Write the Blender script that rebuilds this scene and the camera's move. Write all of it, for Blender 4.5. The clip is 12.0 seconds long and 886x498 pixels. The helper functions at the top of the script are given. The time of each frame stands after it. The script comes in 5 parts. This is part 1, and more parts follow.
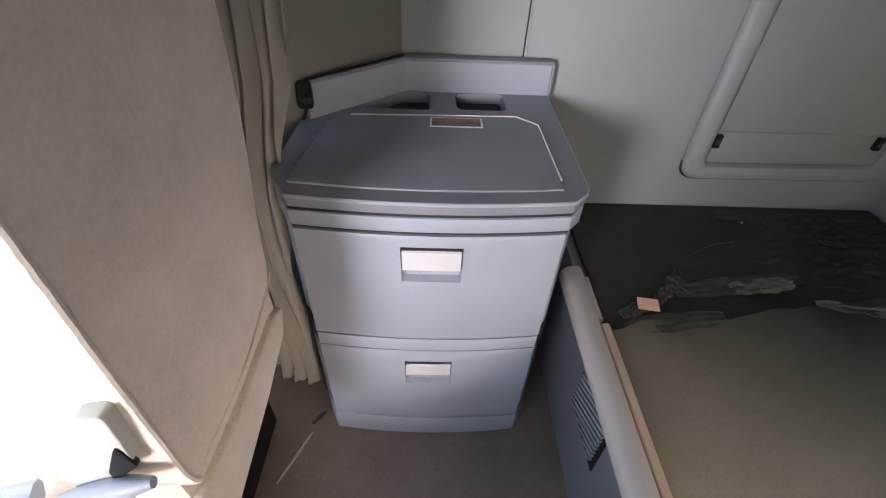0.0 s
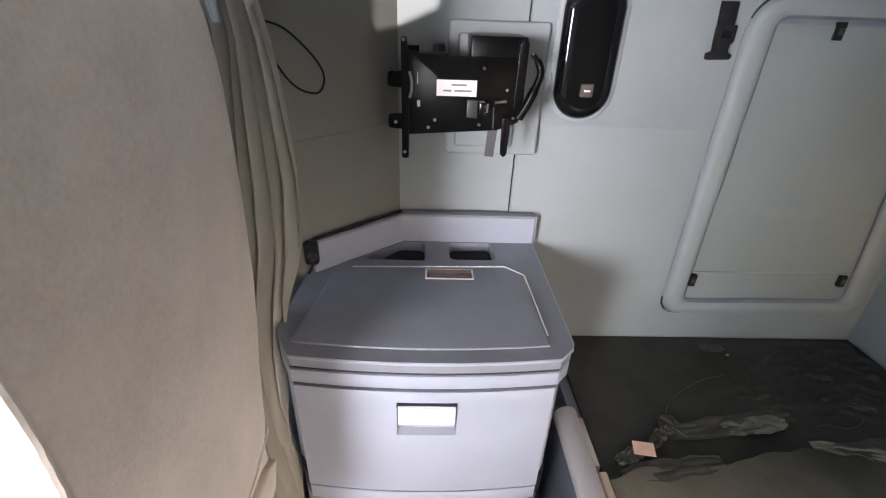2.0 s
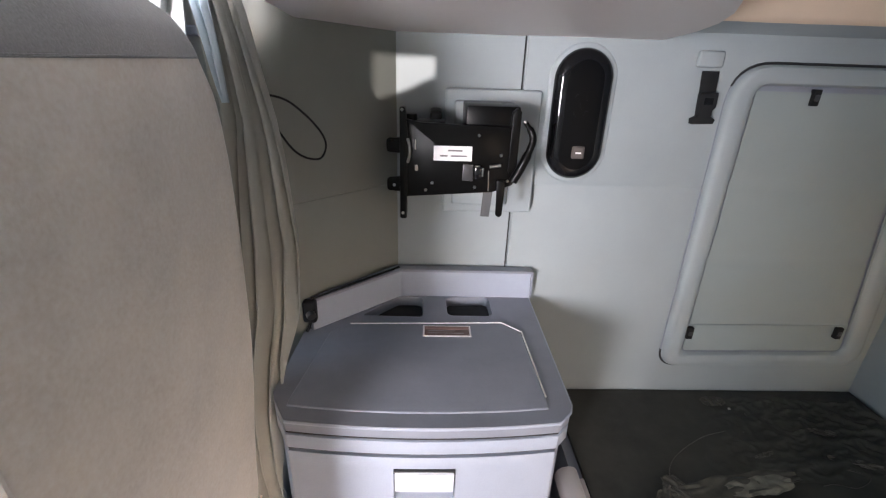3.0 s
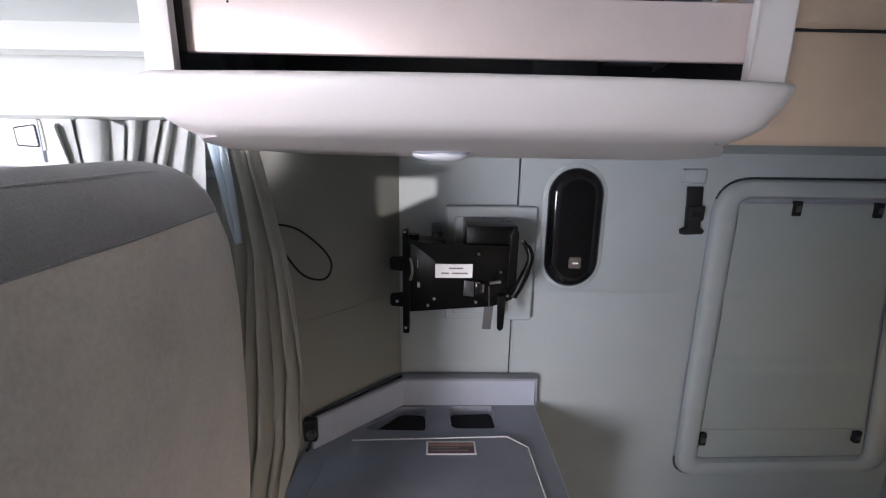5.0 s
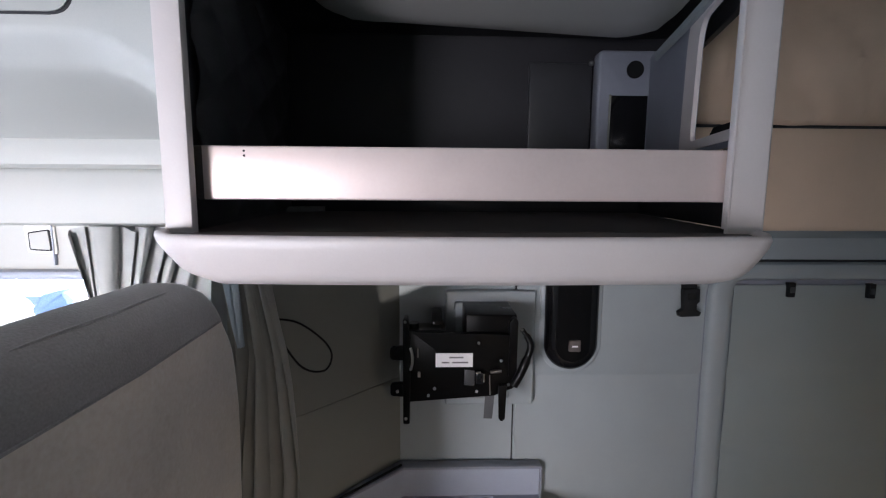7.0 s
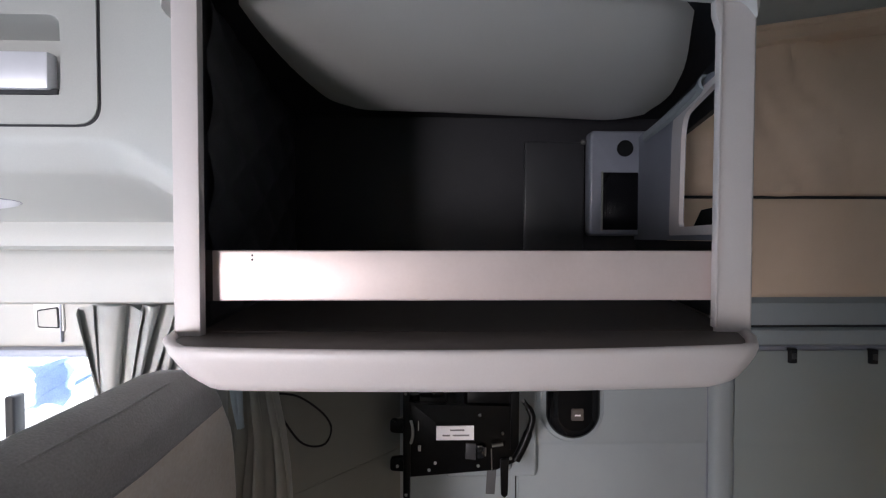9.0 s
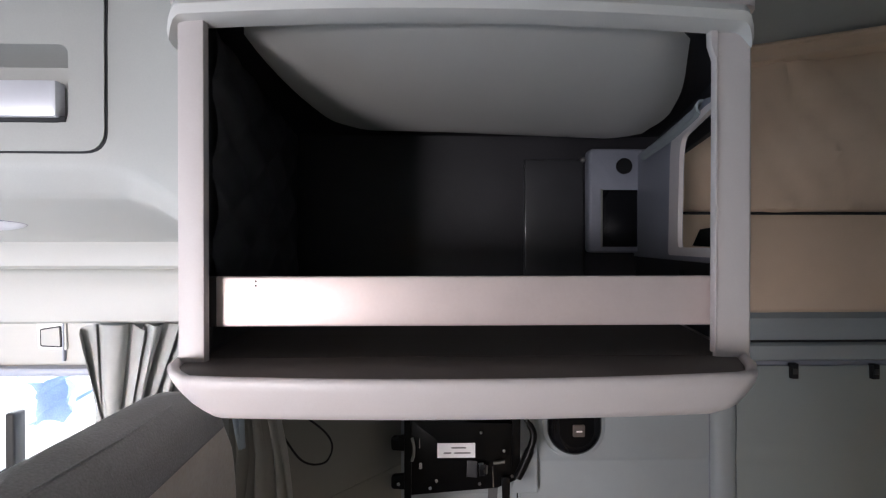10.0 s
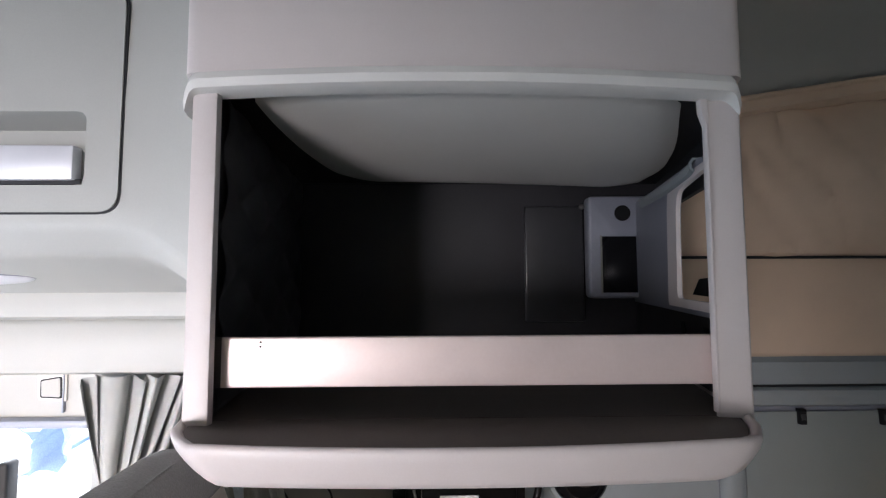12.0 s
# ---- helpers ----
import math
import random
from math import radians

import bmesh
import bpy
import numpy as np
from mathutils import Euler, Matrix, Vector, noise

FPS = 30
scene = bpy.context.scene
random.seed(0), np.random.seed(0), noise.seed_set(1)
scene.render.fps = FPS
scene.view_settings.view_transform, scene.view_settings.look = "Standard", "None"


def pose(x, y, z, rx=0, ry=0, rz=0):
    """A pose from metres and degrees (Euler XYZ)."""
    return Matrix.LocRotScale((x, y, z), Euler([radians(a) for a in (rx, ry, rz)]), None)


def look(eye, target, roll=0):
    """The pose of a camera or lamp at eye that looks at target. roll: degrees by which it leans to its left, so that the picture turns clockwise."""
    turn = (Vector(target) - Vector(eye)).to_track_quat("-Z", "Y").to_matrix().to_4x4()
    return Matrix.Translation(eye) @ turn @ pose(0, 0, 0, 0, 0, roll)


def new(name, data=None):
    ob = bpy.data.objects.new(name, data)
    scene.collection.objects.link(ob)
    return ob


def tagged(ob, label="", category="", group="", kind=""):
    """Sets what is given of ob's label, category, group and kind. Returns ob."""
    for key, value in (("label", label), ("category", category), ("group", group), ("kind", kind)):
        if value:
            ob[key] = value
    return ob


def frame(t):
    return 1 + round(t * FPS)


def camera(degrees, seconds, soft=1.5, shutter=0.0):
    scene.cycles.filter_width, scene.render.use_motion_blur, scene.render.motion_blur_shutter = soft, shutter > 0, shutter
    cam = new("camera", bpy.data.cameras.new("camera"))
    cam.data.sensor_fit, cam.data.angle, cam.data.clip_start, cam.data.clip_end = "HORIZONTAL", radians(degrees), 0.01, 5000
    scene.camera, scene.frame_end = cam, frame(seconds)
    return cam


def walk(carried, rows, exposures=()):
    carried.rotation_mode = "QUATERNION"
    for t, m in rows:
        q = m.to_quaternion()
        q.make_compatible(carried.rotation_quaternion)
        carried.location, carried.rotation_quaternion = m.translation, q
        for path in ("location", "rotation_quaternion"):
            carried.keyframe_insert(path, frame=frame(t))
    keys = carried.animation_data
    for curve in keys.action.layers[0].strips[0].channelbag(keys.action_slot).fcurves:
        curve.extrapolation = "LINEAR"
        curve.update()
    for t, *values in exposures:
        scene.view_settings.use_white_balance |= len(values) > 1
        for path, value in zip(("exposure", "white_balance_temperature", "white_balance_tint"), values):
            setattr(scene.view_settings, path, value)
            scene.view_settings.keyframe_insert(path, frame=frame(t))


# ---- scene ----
cam = camera(90.0, 12.0, soft=1.2)
PATH = [
    (0, (0.16, -0.107, 1.289), (0.213, 1.399, -0.026), 2.7),
    (0.5, (0.16, -0.103, 1.316), (0.212, 1.466, 0.077), 2.5),
    (1, (0.159, -0.1, 1.345), (0.212, 1.546, 0.209), 2.4),
    (1.5, (0.158, -0.099, 1.373), (0.216, 1.612, 0.339), 2.3),
    (2, (0.16, -0.1, 1.407), (0.22, 1.664, 0.466), 2.1),
    (2.5, (0.162, -0.096, 1.433), (0.225, 1.697, 0.549), 2.0),
    (3, (0.161, -0.095, 1.452), (0.225, 1.744, 0.669), 1.9),
    (3.2, (0.159, -0.087, 1.465), (0.221, 1.761, 0.703), 2.1),
    (4.8, (0.159, -0.083, 1.541), (0.206, 1.849, 1.027), 0.8),
    (5, (0.158, -0.084, 1.546), (0.211, 1.857, 1.069), 0.9),
    (5.5, (0.159, -0.081, 1.571), (0.212, 1.877, 1.167), 0.8),
    (6, (0.157, -0.082, 1.589), (0.208, 1.888, 1.248), 0.6),
    (6.5, (0.158, -0.085, 1.604), (0.21, 1.894, 1.321), 0.5),
    (6.7, (0.154, -0.085, 1.614), (0.214, 1.896, 1.349), 0.4),
    (8.3, (0.16, -0.094, 1.662), (0.203, 1.899, 1.5), 0.2),
    (8.5, (0.158, -0.096, 1.669), (0.207, 1.9, 1.541), 0.3),
    (9, (0.158, -0.1, 1.684), (0.207, 1.899, 1.636), 0.1),
    (9.5, (0.158, -0.102, 1.693), (0.208, 1.897, 1.66), 0.0),
    (10, (0.157, -0.105, 1.702), (0.204, 1.894, 1.692), -0.0),
    (10.5, (0.155, -0.106, 1.71), (0.201, 1.894, 1.745), -0.1),
    (11, (0.155, -0.108, 1.716), (0.2, 1.891, 1.777), -0.2),
    (11.5, (0.155, -0.112, 1.723), (0.2, 1.885, 1.826), -0.2),
    (12, (0.155, -0.115, 1.731), (0.198, 1.88, 1.867), -0.2),
]
walk(cam, [(t, look(eye, target, roll)) for t, eye, target, roll in PATH],
     exposures=[(0, 0.84, 6400, 14), (1, 1.15, 6350, 14), (2.5, 1.42, 6300, 14), (3.2, 1.42, 6300, 14), (5, 0.70, 6150, 15), (6.5, 0.26, 6100, 15), (9, 0.20, 6400, 16), (12, 0.27, 6500, 16)])


# ---- light ----
SUN_WAY = Vector((0.22, 0.94, -0.10)).normalized()
world = bpy.data.worlds.new("daylight")
scene.world = world
world.use_nodes = True
sky = world.node_tree.nodes.new("ShaderNodeTexSky")
sky.sky_type = "NISHITA"
sky.sun_disc = False
sky.sun_elevation = math.asin(-SUN_WAY.z)
sky.sun_rotation = math.atan2(-SUN_WAY.x, -SUN_WAY.y)
world.node_tree.links.new(sky.outputs[0], world.node_tree.nodes["Background"].inputs[0])
world.node_tree.nodes["Background"].inputs[1].default_value = 0.15

sun_data = bpy.data.lights.new("sun", "SUN")
sun_data.energy, sun_data.angle, sun_data.color = 2.4, radians(0.35), (1.0, 0.93, 0.85)
sun = new("sun", sun_data)
sun.matrix_world = look((0, 0, 5), Vector((0, 0, 5)) + SUN_WAY)


def area_lamp(name, eye, target, width, height, watts, colour=(1.0, 1.0, 1.0), spread=180.0):
    """A rectangular lamp at one opening, for the sky's light or as added fill."""
    data = bpy.data.lights.new(name, "AREA")
    data.shape, data.size, data.size_y, data.energy, data.color = "RECTANGLE", width, height, watts, colour
    data.spread = radians(spread)
    lamp = new(name, data)
    lamp.matrix_world = look(eye, target)
    return lamp


area_lamp("windscreen_daylight", (-1.28, -0.35, 1.30), (1.0, -0.30, 1.05), 1.7, 0.8, 8.5, (0.56, 0.78, 1.0))
area_lamp("driver_window_daylight", (-1.00, -1.54, 1.30), (-0.26, 0.97, 1.14), 0.52, 0.60, 8.0, (0.96, 0.95, 0.97), 56.0)
# added warm fill that brightens bunk, rail and seat; no window is seen there
area_lamp("added_bunk_fill", (1.12, -1.55, 1.07), (0.40, -0.20, 0.51), 0.50, 0.62, 2.0, (1.0, 0.79, 0.60), 48.0)


# ---- materials ----
def material(name, colour, rough=0.5, metal=0.0, vary=0.12, scale=6.0, grain=0.0, grain_scale=300.0, bump=0.0, coat=0.0, second=None):
    """A surface with blotches at one scale, grain at another, and fine relief."""
    m = bpy.data.materials.new(name)
    m.use_nodes = True
    nodes, links = m.node_tree.nodes, m.node_tree.links
    shader = nodes["Principled BSDF"]
    place = nodes.new("ShaderNodeTexCoord")
    blotch = nodes.new("ShaderNodeTexNoise")
    blotch.inputs["Scale"].default_value, blotch.inputs["Detail"].default_value = scale, 6.0
    blotch.inputs["Roughness"].default_value = 0.65
    fine = nodes.new("ShaderNodeTexNoise")
    fine.inputs["Scale"].default_value, fine.inputs["Detail"].default_value = grain_scale, 3.0
    links.new(place.outputs["Object"], blotch.inputs["Vector"])
    links.new(place.outputs["Object"], fine.inputs["Vector"])
    dark = tuple(c * (1 - vary) for c in colour)
    light = second if second else tuple(min(1.0, c * (1 + vary)) for c in colour)
    ramp = nodes.new("ShaderNodeValToRGB")
    ramp.color_ramp.elements[0].position, ramp.color_ramp.elements[1].position = 0.3, 0.7
    ramp.color_ramp.elements[0].color, ramp.color_ramp.elements[1].color = (*dark, 1), (*light, 1)
    links.new(blotch.outputs["Fac"], ramp.inputs["Fac"])
    mix = nodes.new("ShaderNodeMix")
    mix.data_type, mix.blend_type = "RGBA", "OVERLAY"
    mix.inputs[0].default_value = grain
    links.new(ramp.outputs["Color"], mix.inputs[6])
    links.new(fine.outputs["Color"], mix.inputs[7])
    gray = nodes.new("ShaderNodeRGBToBW")
    links.new(fine.outputs["Color"], gray.inputs[0])
    links.new(gray.outputs[0], mix.inputs[7])
    links.new(mix.outputs[2], shader.inputs["Base Color"])
    shader.inputs["Metallic"].default_value = metal
    shader.inputs["Coat Weight"].default_value = coat
    if max(colour) < 0.0185:
        shader.inputs["Specular IOR Level"].default_value = 0.13
    wear = nodes.new("ShaderNodeMapRange")
    wear.inputs["To Min"].default_value, wear.inputs["To Max"].default_value = max(0.02, rough - 0.08), min(1.0, rough + 0.08)
    links.new(blotch.outputs["Fac"], wear.inputs["Value"])
    links.new(wear.outputs["Result"], shader.inputs["Roughness"])
    if bump:
        relief = nodes.new("ShaderNodeBump")
        relief.inputs["Strength"].default_value, relief.inputs["Distance"].default_value = bump, 0.001
        links.new(fine.outputs["Fac"], relief.inputs["Height"])
        links.new(relief.outputs["Normal"], shader.inputs["Normal"])
    return m


M = {
    "cabinet": material("grey_moulded_plastic", (0.315, 0.340, 0.412), 0.42, vary=0.06, scale=5, grain=0.15, grain_scale=500, bump=0.12),
    "cabinet_top": material("grey_worktop_plastic", (0.212, 0.220, 0.262), 0.38, vary=0.12, scale=7, grain=0.2, grain_scale=600, bump=0.15),
    "gap": material("dark_joint", (0.02, 0.02, 0.022), 0.8, vary=0.1),
    "wall": material("pale_grey_vinyl", (0.285, 0.309, 0.320), 0.6, vary=0.08, scale=2.5, grain=0.12, grain_scale=700, bump=0.25),
    # the slanting panel's shade is put into this darker copy of the wall vinyl
    "wall_dark": material("shade_toned_vinyl", (0.215, 0.215, 0.192), 0.65, vary=0.06, scale=3, grain=0.12, grain_scale=700, bump=0.25),
    "ivory": material("ivory_plastic", (0.625, 0.565, 0.552), 0.45, vary=0.03, scale=4, grain=0.06, grain_scale=500, bump=0.08),
    "white": material("white_trim_plastic", (0.67, 0.655, 0.63), 0.5, vary=0.03, scale=4, grain=0.06, grain_scale=500, bump=0.08),
    "overhead": material("warm_grey_trim_plastic", (0.425, 0.425, 0.405), 0.5, vary=0.03, scale=4, grain=0.06, grain_scale=500, bump=0.08),
    "seat": material("beige_velour", (0.68, 0.595, 0.515), 0.95, vary=0.12, scale=9, grain=0.32, grain_scale=170, bump=0.6),
    "seat_head": material("grey_velour", (0.255, 0.240, 0.236), 0.95, vary=0.15, scale=9, grain=0.4, grain_scale=420, bump=0.6),
    "curtain": material("grey_green_curtain_cloth", (0.34, 0.33, 0.295), 0.9, vary=0.08, scale=12, grain=0.25, grain_scale=900, bump=0.4),
    "curtain_grey": material("grey_curtain_cloth", (0.33, 0.335, 0.325), 0.9, vary=0.1, scale=12, grain=0.25, grain_scale=900, bump=0.4),
    "cream": material("cream_padded_vinyl", (0.76, 0.57, 0.43), 0.6, vary=0.06, scale=3, grain=0.1, grain_scale=500, bump=0.2),
    "carpet": material("black_bunk_board_felt", (0.020, 0.020, 0.017), 0.6, vary=0.35, scale=6, grain=0.05, grain_scale=40, bump=0.0, second=(0.050, 0.048, 0.040)),
    "floor": material("brown_rubber_floor", (0.21, 0.165, 0.14), 0.6, vary=0.2, scale=5, grain=0.4, grain_scale=200, bump=0.4),
    "black_metal": material("black_painted_steel", (0.003, 0.0028, 0.0028), 0.30, vary=0.3, scale=15, grain=0.1, bump=0.05),
    "black_gloss": material("black_gloss_plastic", (0.006, 0.006, 0.007), 0.08, vary=0.1, coat=0.3),
    "black_plastic": material("black_matt_plastic", (0.015, 0.015, 0.016), 0.5, vary=0.2),
    "dark_liner": material("black_liner", (0.0165, 0.0155, 0.0190), 0.55, vary=0.3, scale=5, grain=0.3, grain_scale=300, bump=0.2),
    "rail": material("rose_anodised_aluminium", (0.72, 0.60, 0.57), 0.42, metal=0.35, vary=0.05, scale=9, grain=0.08, grain_scale=250),
    "silver": material("satin_silver_plastic", (0.70, 0.70, 0.75), 0.42, metal=0.25, vary=0.04, scale=20),
    "steel": material("zinc_plated_steel", (0.42, 0.41, 0.38), 0.3, metal=1.0, vary=0.1, scale=40),
    "tray": material("brown_grey_tray_liner", (0.088, 0.072, 0.064), 0.6, vary=0.12, scale=6, grain=0.2, bump=0.2),
    "paper": material("white_paper", (0.80, 0.76, 0.76), 0.7, vary=0.03, scale=30),
    "print": material("grey_print", (0.2, 0.18, 0.18), 0.7, vary=0.05),
    "red_label": material("dull_red_label", (0.10, 0.055, 0.05), 0.4, vary=0.2, scale=40),
    "label_pink": material("faded_pink_label", (0.27, 0.155, 0.135), 0.5, vary=0.2, scale=40),
    "kraft": material("pinkish_card", (0.80, 0.52, 0.40), 0.8, vary=0.12, scale=60),
    "shade": material("pale_grey_blind_cloth", (0.25, 0.275, 0.275), 0.75, vary=0.04, scale=4, grain=0.2, grain_scale=900, bump=0.3),
    "denim": material("blue_cloth", (0.30, 0.42, 0.66), 0.9, vary=0.2, scale=6, grain=0.3, bump=0.5),
    "ground": material("pale_concrete", (0.42, 0.41, 0.39), 0.9, vary=0.15, scale=0.6, grain=0.3, grain_scale=30, bump=0.5),
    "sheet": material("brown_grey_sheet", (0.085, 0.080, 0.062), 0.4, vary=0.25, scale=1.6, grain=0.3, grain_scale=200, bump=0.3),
    "tape": material("cloudy_film", (0.058, 0.054, 0.043), 0.45, vary=0.4, scale=25, grain=0.3, bump=0.2),
    "kraft_pale": material("pale_splinter", (0.6, 0.55, 0.48), 0.7, vary=0.1),
    "film": material("crumpled_dark_film", (0.020, 0.020, 0.017), 0.55, vary=0.3, scale=6, grain=0.1, bump=0.1, second=(0.050, 0.048, 0.040)),
    "film_pale": material("whitish_plastic_film", (0.17, 0.16, 0.13), 0.4, vary=0.35, scale=22, grain=0.3, bump=0.2),
    # window light on the curtain's folds is put into this pale blue
    "lining": material("window_lit_fold_blue", (0.60, 0.68, 0.74), 0.85, vary=0.06, scale=12, grain=0.2, grain_scale=900, bump=0.3),
    "cover": material("dark_satin_plastic", (0.035, 0.035, 0.038), 0.35, vary=0.2, scale=8),
    "black_face": material("black_smoked_face", (0.004, 0.004, 0.0045), 0.30, vary=0.1),
    "quilt": material("dark_grey_quilted_vinyl", (0.07, 0.07, 0.073), 0.5, vary=0.25, scale=8, grain=0.2, bump=0.2),
}

M["black_metal"].node_tree.nodes["Principled BSDF"].inputs["Specular IOR Level"].default_value = 0.11
M["black_face"].node_tree.nodes["Principled BSDF"].inputs["Specular IOR Level"].default_value = 0.08
# the light's falloff across the sheet is painted: paler towards low y, in clouds
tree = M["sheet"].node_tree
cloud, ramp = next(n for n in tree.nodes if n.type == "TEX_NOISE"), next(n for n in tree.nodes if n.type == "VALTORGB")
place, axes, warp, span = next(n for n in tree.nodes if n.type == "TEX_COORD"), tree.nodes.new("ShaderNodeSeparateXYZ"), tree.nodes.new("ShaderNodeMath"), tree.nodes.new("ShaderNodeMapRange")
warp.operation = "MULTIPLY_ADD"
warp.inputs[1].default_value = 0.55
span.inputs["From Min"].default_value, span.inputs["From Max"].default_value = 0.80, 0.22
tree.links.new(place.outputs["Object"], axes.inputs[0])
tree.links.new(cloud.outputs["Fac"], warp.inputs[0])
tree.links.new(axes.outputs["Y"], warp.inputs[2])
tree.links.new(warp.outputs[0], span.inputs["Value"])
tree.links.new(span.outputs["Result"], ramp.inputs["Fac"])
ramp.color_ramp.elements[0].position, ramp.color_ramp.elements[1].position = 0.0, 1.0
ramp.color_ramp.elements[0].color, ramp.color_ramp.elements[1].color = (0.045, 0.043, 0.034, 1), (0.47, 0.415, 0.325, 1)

# velour and cloth have a soft nap
for key, nap in (("seat", 0.7), ("seat_head", 0.4), ("curtain", 0.2), ("curtain_grey", 0.2)):
    cloth = M[key].node_tree.nodes["Principled BSDF"]
    cloth.inputs["Sheen Weight"].default_value, cloth.inputs["Sheen Roughness"].default_value = nap, 0.5

# ---- building helpers ----
def part(name, bm, mat, parent=None, label="", smooth=40.0):
    me = bpy.data.meshes.new(name)
    bmesh.ops.recalc_face_normals(bm, faces=bm.faces)
    bm.to_mesh(me)
    bm.free()
    for p in me.polygons:
        p.use_smooth = True
    me.set_sharp_from_angle(angle=radians(smooth))
    me.materials.append(mat if not isinstance(mat, str) else M[mat])
    ob = new(name, me)
    if parent:
        ob.parent = parent
    if label:
        tagged(ob, label)
    return ob


def thing(name, label, category, group="", kind="", at=(0, 0, 0)):
    e = new(name)
    e.empty_display_size = 0.05
    return tagged(e, label, category, group, kind)


def bevel(bm, width, seg=2, angle=30.0):
    if width <= 0:
        return bm
    edges = [e for e in bm.edges if len(e.link_faces) == 2 and e.calc_face_angle(0) > radians(angle)]
    bmesh.ops.bevel(bm, geom=edges, offset=width, segments=seg, profile=0.5, affect="EDGES", clamp_overlap=True)
    return bm


def box(x0, x1, y0, y1, z0, z1, r=0.0, seg=2, bm=None):
    b = bmesh.new()
    m = Matrix.Translation(((x0 + x1) / 2, (y0 + y1) / 2, (z0 + z1) / 2)) @ Matrix.Diagonal((x1 - x0, y1 - y0, z1 - z0, 1))
    bmesh.ops.create_cube(b, size=1.0, matrix=m)
    bevel(b, r, seg)
    return merge(bm, b)


def merge(bm, b):
    if bm is None:
        return b
    me = bpy.data.meshes.new("join")
    b.to_mesh(me)
    b.free()
    bm.from_mesh(me)
    bpy.data.meshes.remove(me)
    return bm


def prism(points, axis, a, b, r=0.0, seg=2, bm=None):
    """A closed outline drawn in the plane across the axis (x: y,z; y: x,z; z: x,y), from a to b."""
    def at(p, v):
        return {"x": (v, p[0], p[1]), "y": (p[0], v, p[1]), "z": (p[0], p[1], v)}[axis]
    m = bmesh.new()
    low = [m.verts.new(at(p, a)) for p in points]
    high = [m.verts.new(at(p, b)) for p in points]
    m.faces.new(low)
    m.faces.new(list(reversed(high)))
    n = len(points)
    for i in range(n):
        m.faces.new((low[i], high[i], high[(i + 1) % n], low[(i + 1) % n]))
    bmesh.ops.recalc_face_normals(m, faces=m.faces)
    bevel(m, r, seg)
    return merge(bm, m)


def rounded(points, radius, steps=6):
    """The outline with its corners rounded; radius: one for all, or one for each corner."""
    out, n = [], len(points)
    for i in range(n):
        p, a, b = Vector(points[i]), Vector(points[i - 1]), Vector(points[(i + 1) % n])
        r = radius[i] if isinstance(radius, (list, tuple)) else radius
        if r <= 0:
            out.append(tuple(p))
            continue
        u, v = (a - p).normalized(), (b - p).normalized()
        half = u.angle(v) / 2
        cut = min(r / math.tan(half), (a - p).length * 0.49, (b - p).length * 0.49)
        s, e = p + u * cut, p + v * cut
        for k in range(steps + 1):
            t = k / steps
            out.append(tuple(s * (1 - t) ** 2 + p * 2 * t * (1 - t) + e * t * t))
    return out


def surface(rows, close_u=False, thick=0.0, bm=None):
    """A sheet through rows of points; with thick it is given a back."""
    m = bmesh.new()
    grid = [[m.verts.new(p) for p in row] for row in rows]
    for i in range(len(grid) - 1):
        n = len(grid[i])
        for j in range(n if close_u else n - 1):
            m.faces.new((grid[i][j], grid[i][(j + 1) % n], grid[i + 1][(j + 1) % n], grid[i + 1][j]))
    if thick:
        bmesh.ops.recalc_face_normals(m, faces=m.faces)
        bmesh.ops.solidify(m, geom=m.faces[:], thickness=thick)
    return merge(bm, m)


def cloth_sheet(rows, thick=0.002):
    """A hanging cloth with a front and a back."""
    return surface([[*row, *[(x, y + thick, z) for x, y, z in reversed(row)]] for row in rows], close_u=True)


def tube(points, radius, sides=10, bm=None, caps=True):
    m = bmesh.new()
    pts = [Vector(p) for p in points]
    rings, up = [], Vector((0.31, 0.22, 0.92)).normalized()
    for i, p in enumerate(pts):
        d = (pts[min(i + 1, len(pts) - 1)] - pts[max(i - 1, 0)]).normalized()
        a = d.cross(up).normalized()
        b = d.cross(a)
        rad = radius[i] if isinstance(radius, (list, tuple)) else radius
        rings.append([m.verts.new(p + (a * math.cos(k * 2 * math.pi / sides) + b * math.sin(k * 2 * math.pi / sides)) * rad) for k in range(sides)])
    for i in range(len(rings) - 1):
        for k in range(sides):
            m.faces.new((rings[i][k], rings[i][(k + 1) % sides], rings[i + 1][(k + 1) % sides], rings[i + 1][k]))
    if caps:
        m.faces.new(rings[0])
        m.faces.new(rings[-1])
    return merge(bm, m)


def curve(points, steps=8):
    """A smooth line through the points."""
    p = [Vector(q) for q in points]
    p = [p[0] * 2 - p[1]] + p + [p[-1] * 2 - p[-2]]
    out = []
    for i in range(1, len(p) - 2):
        for k in range(steps):
            t = k / steps
            out.append(0.5 * (2 * p[i] + (p[i + 1] - p[i - 1]) * t + (2 * p[i - 1] - 5 * p[i] + 4 * p[i + 1] - p[i + 2]) * t * t
                              + (3 * p[i] - p[i - 1] - 3 * p[i + 1] + p[i + 2]) * t ** 3))
    return out + [p[-2]]


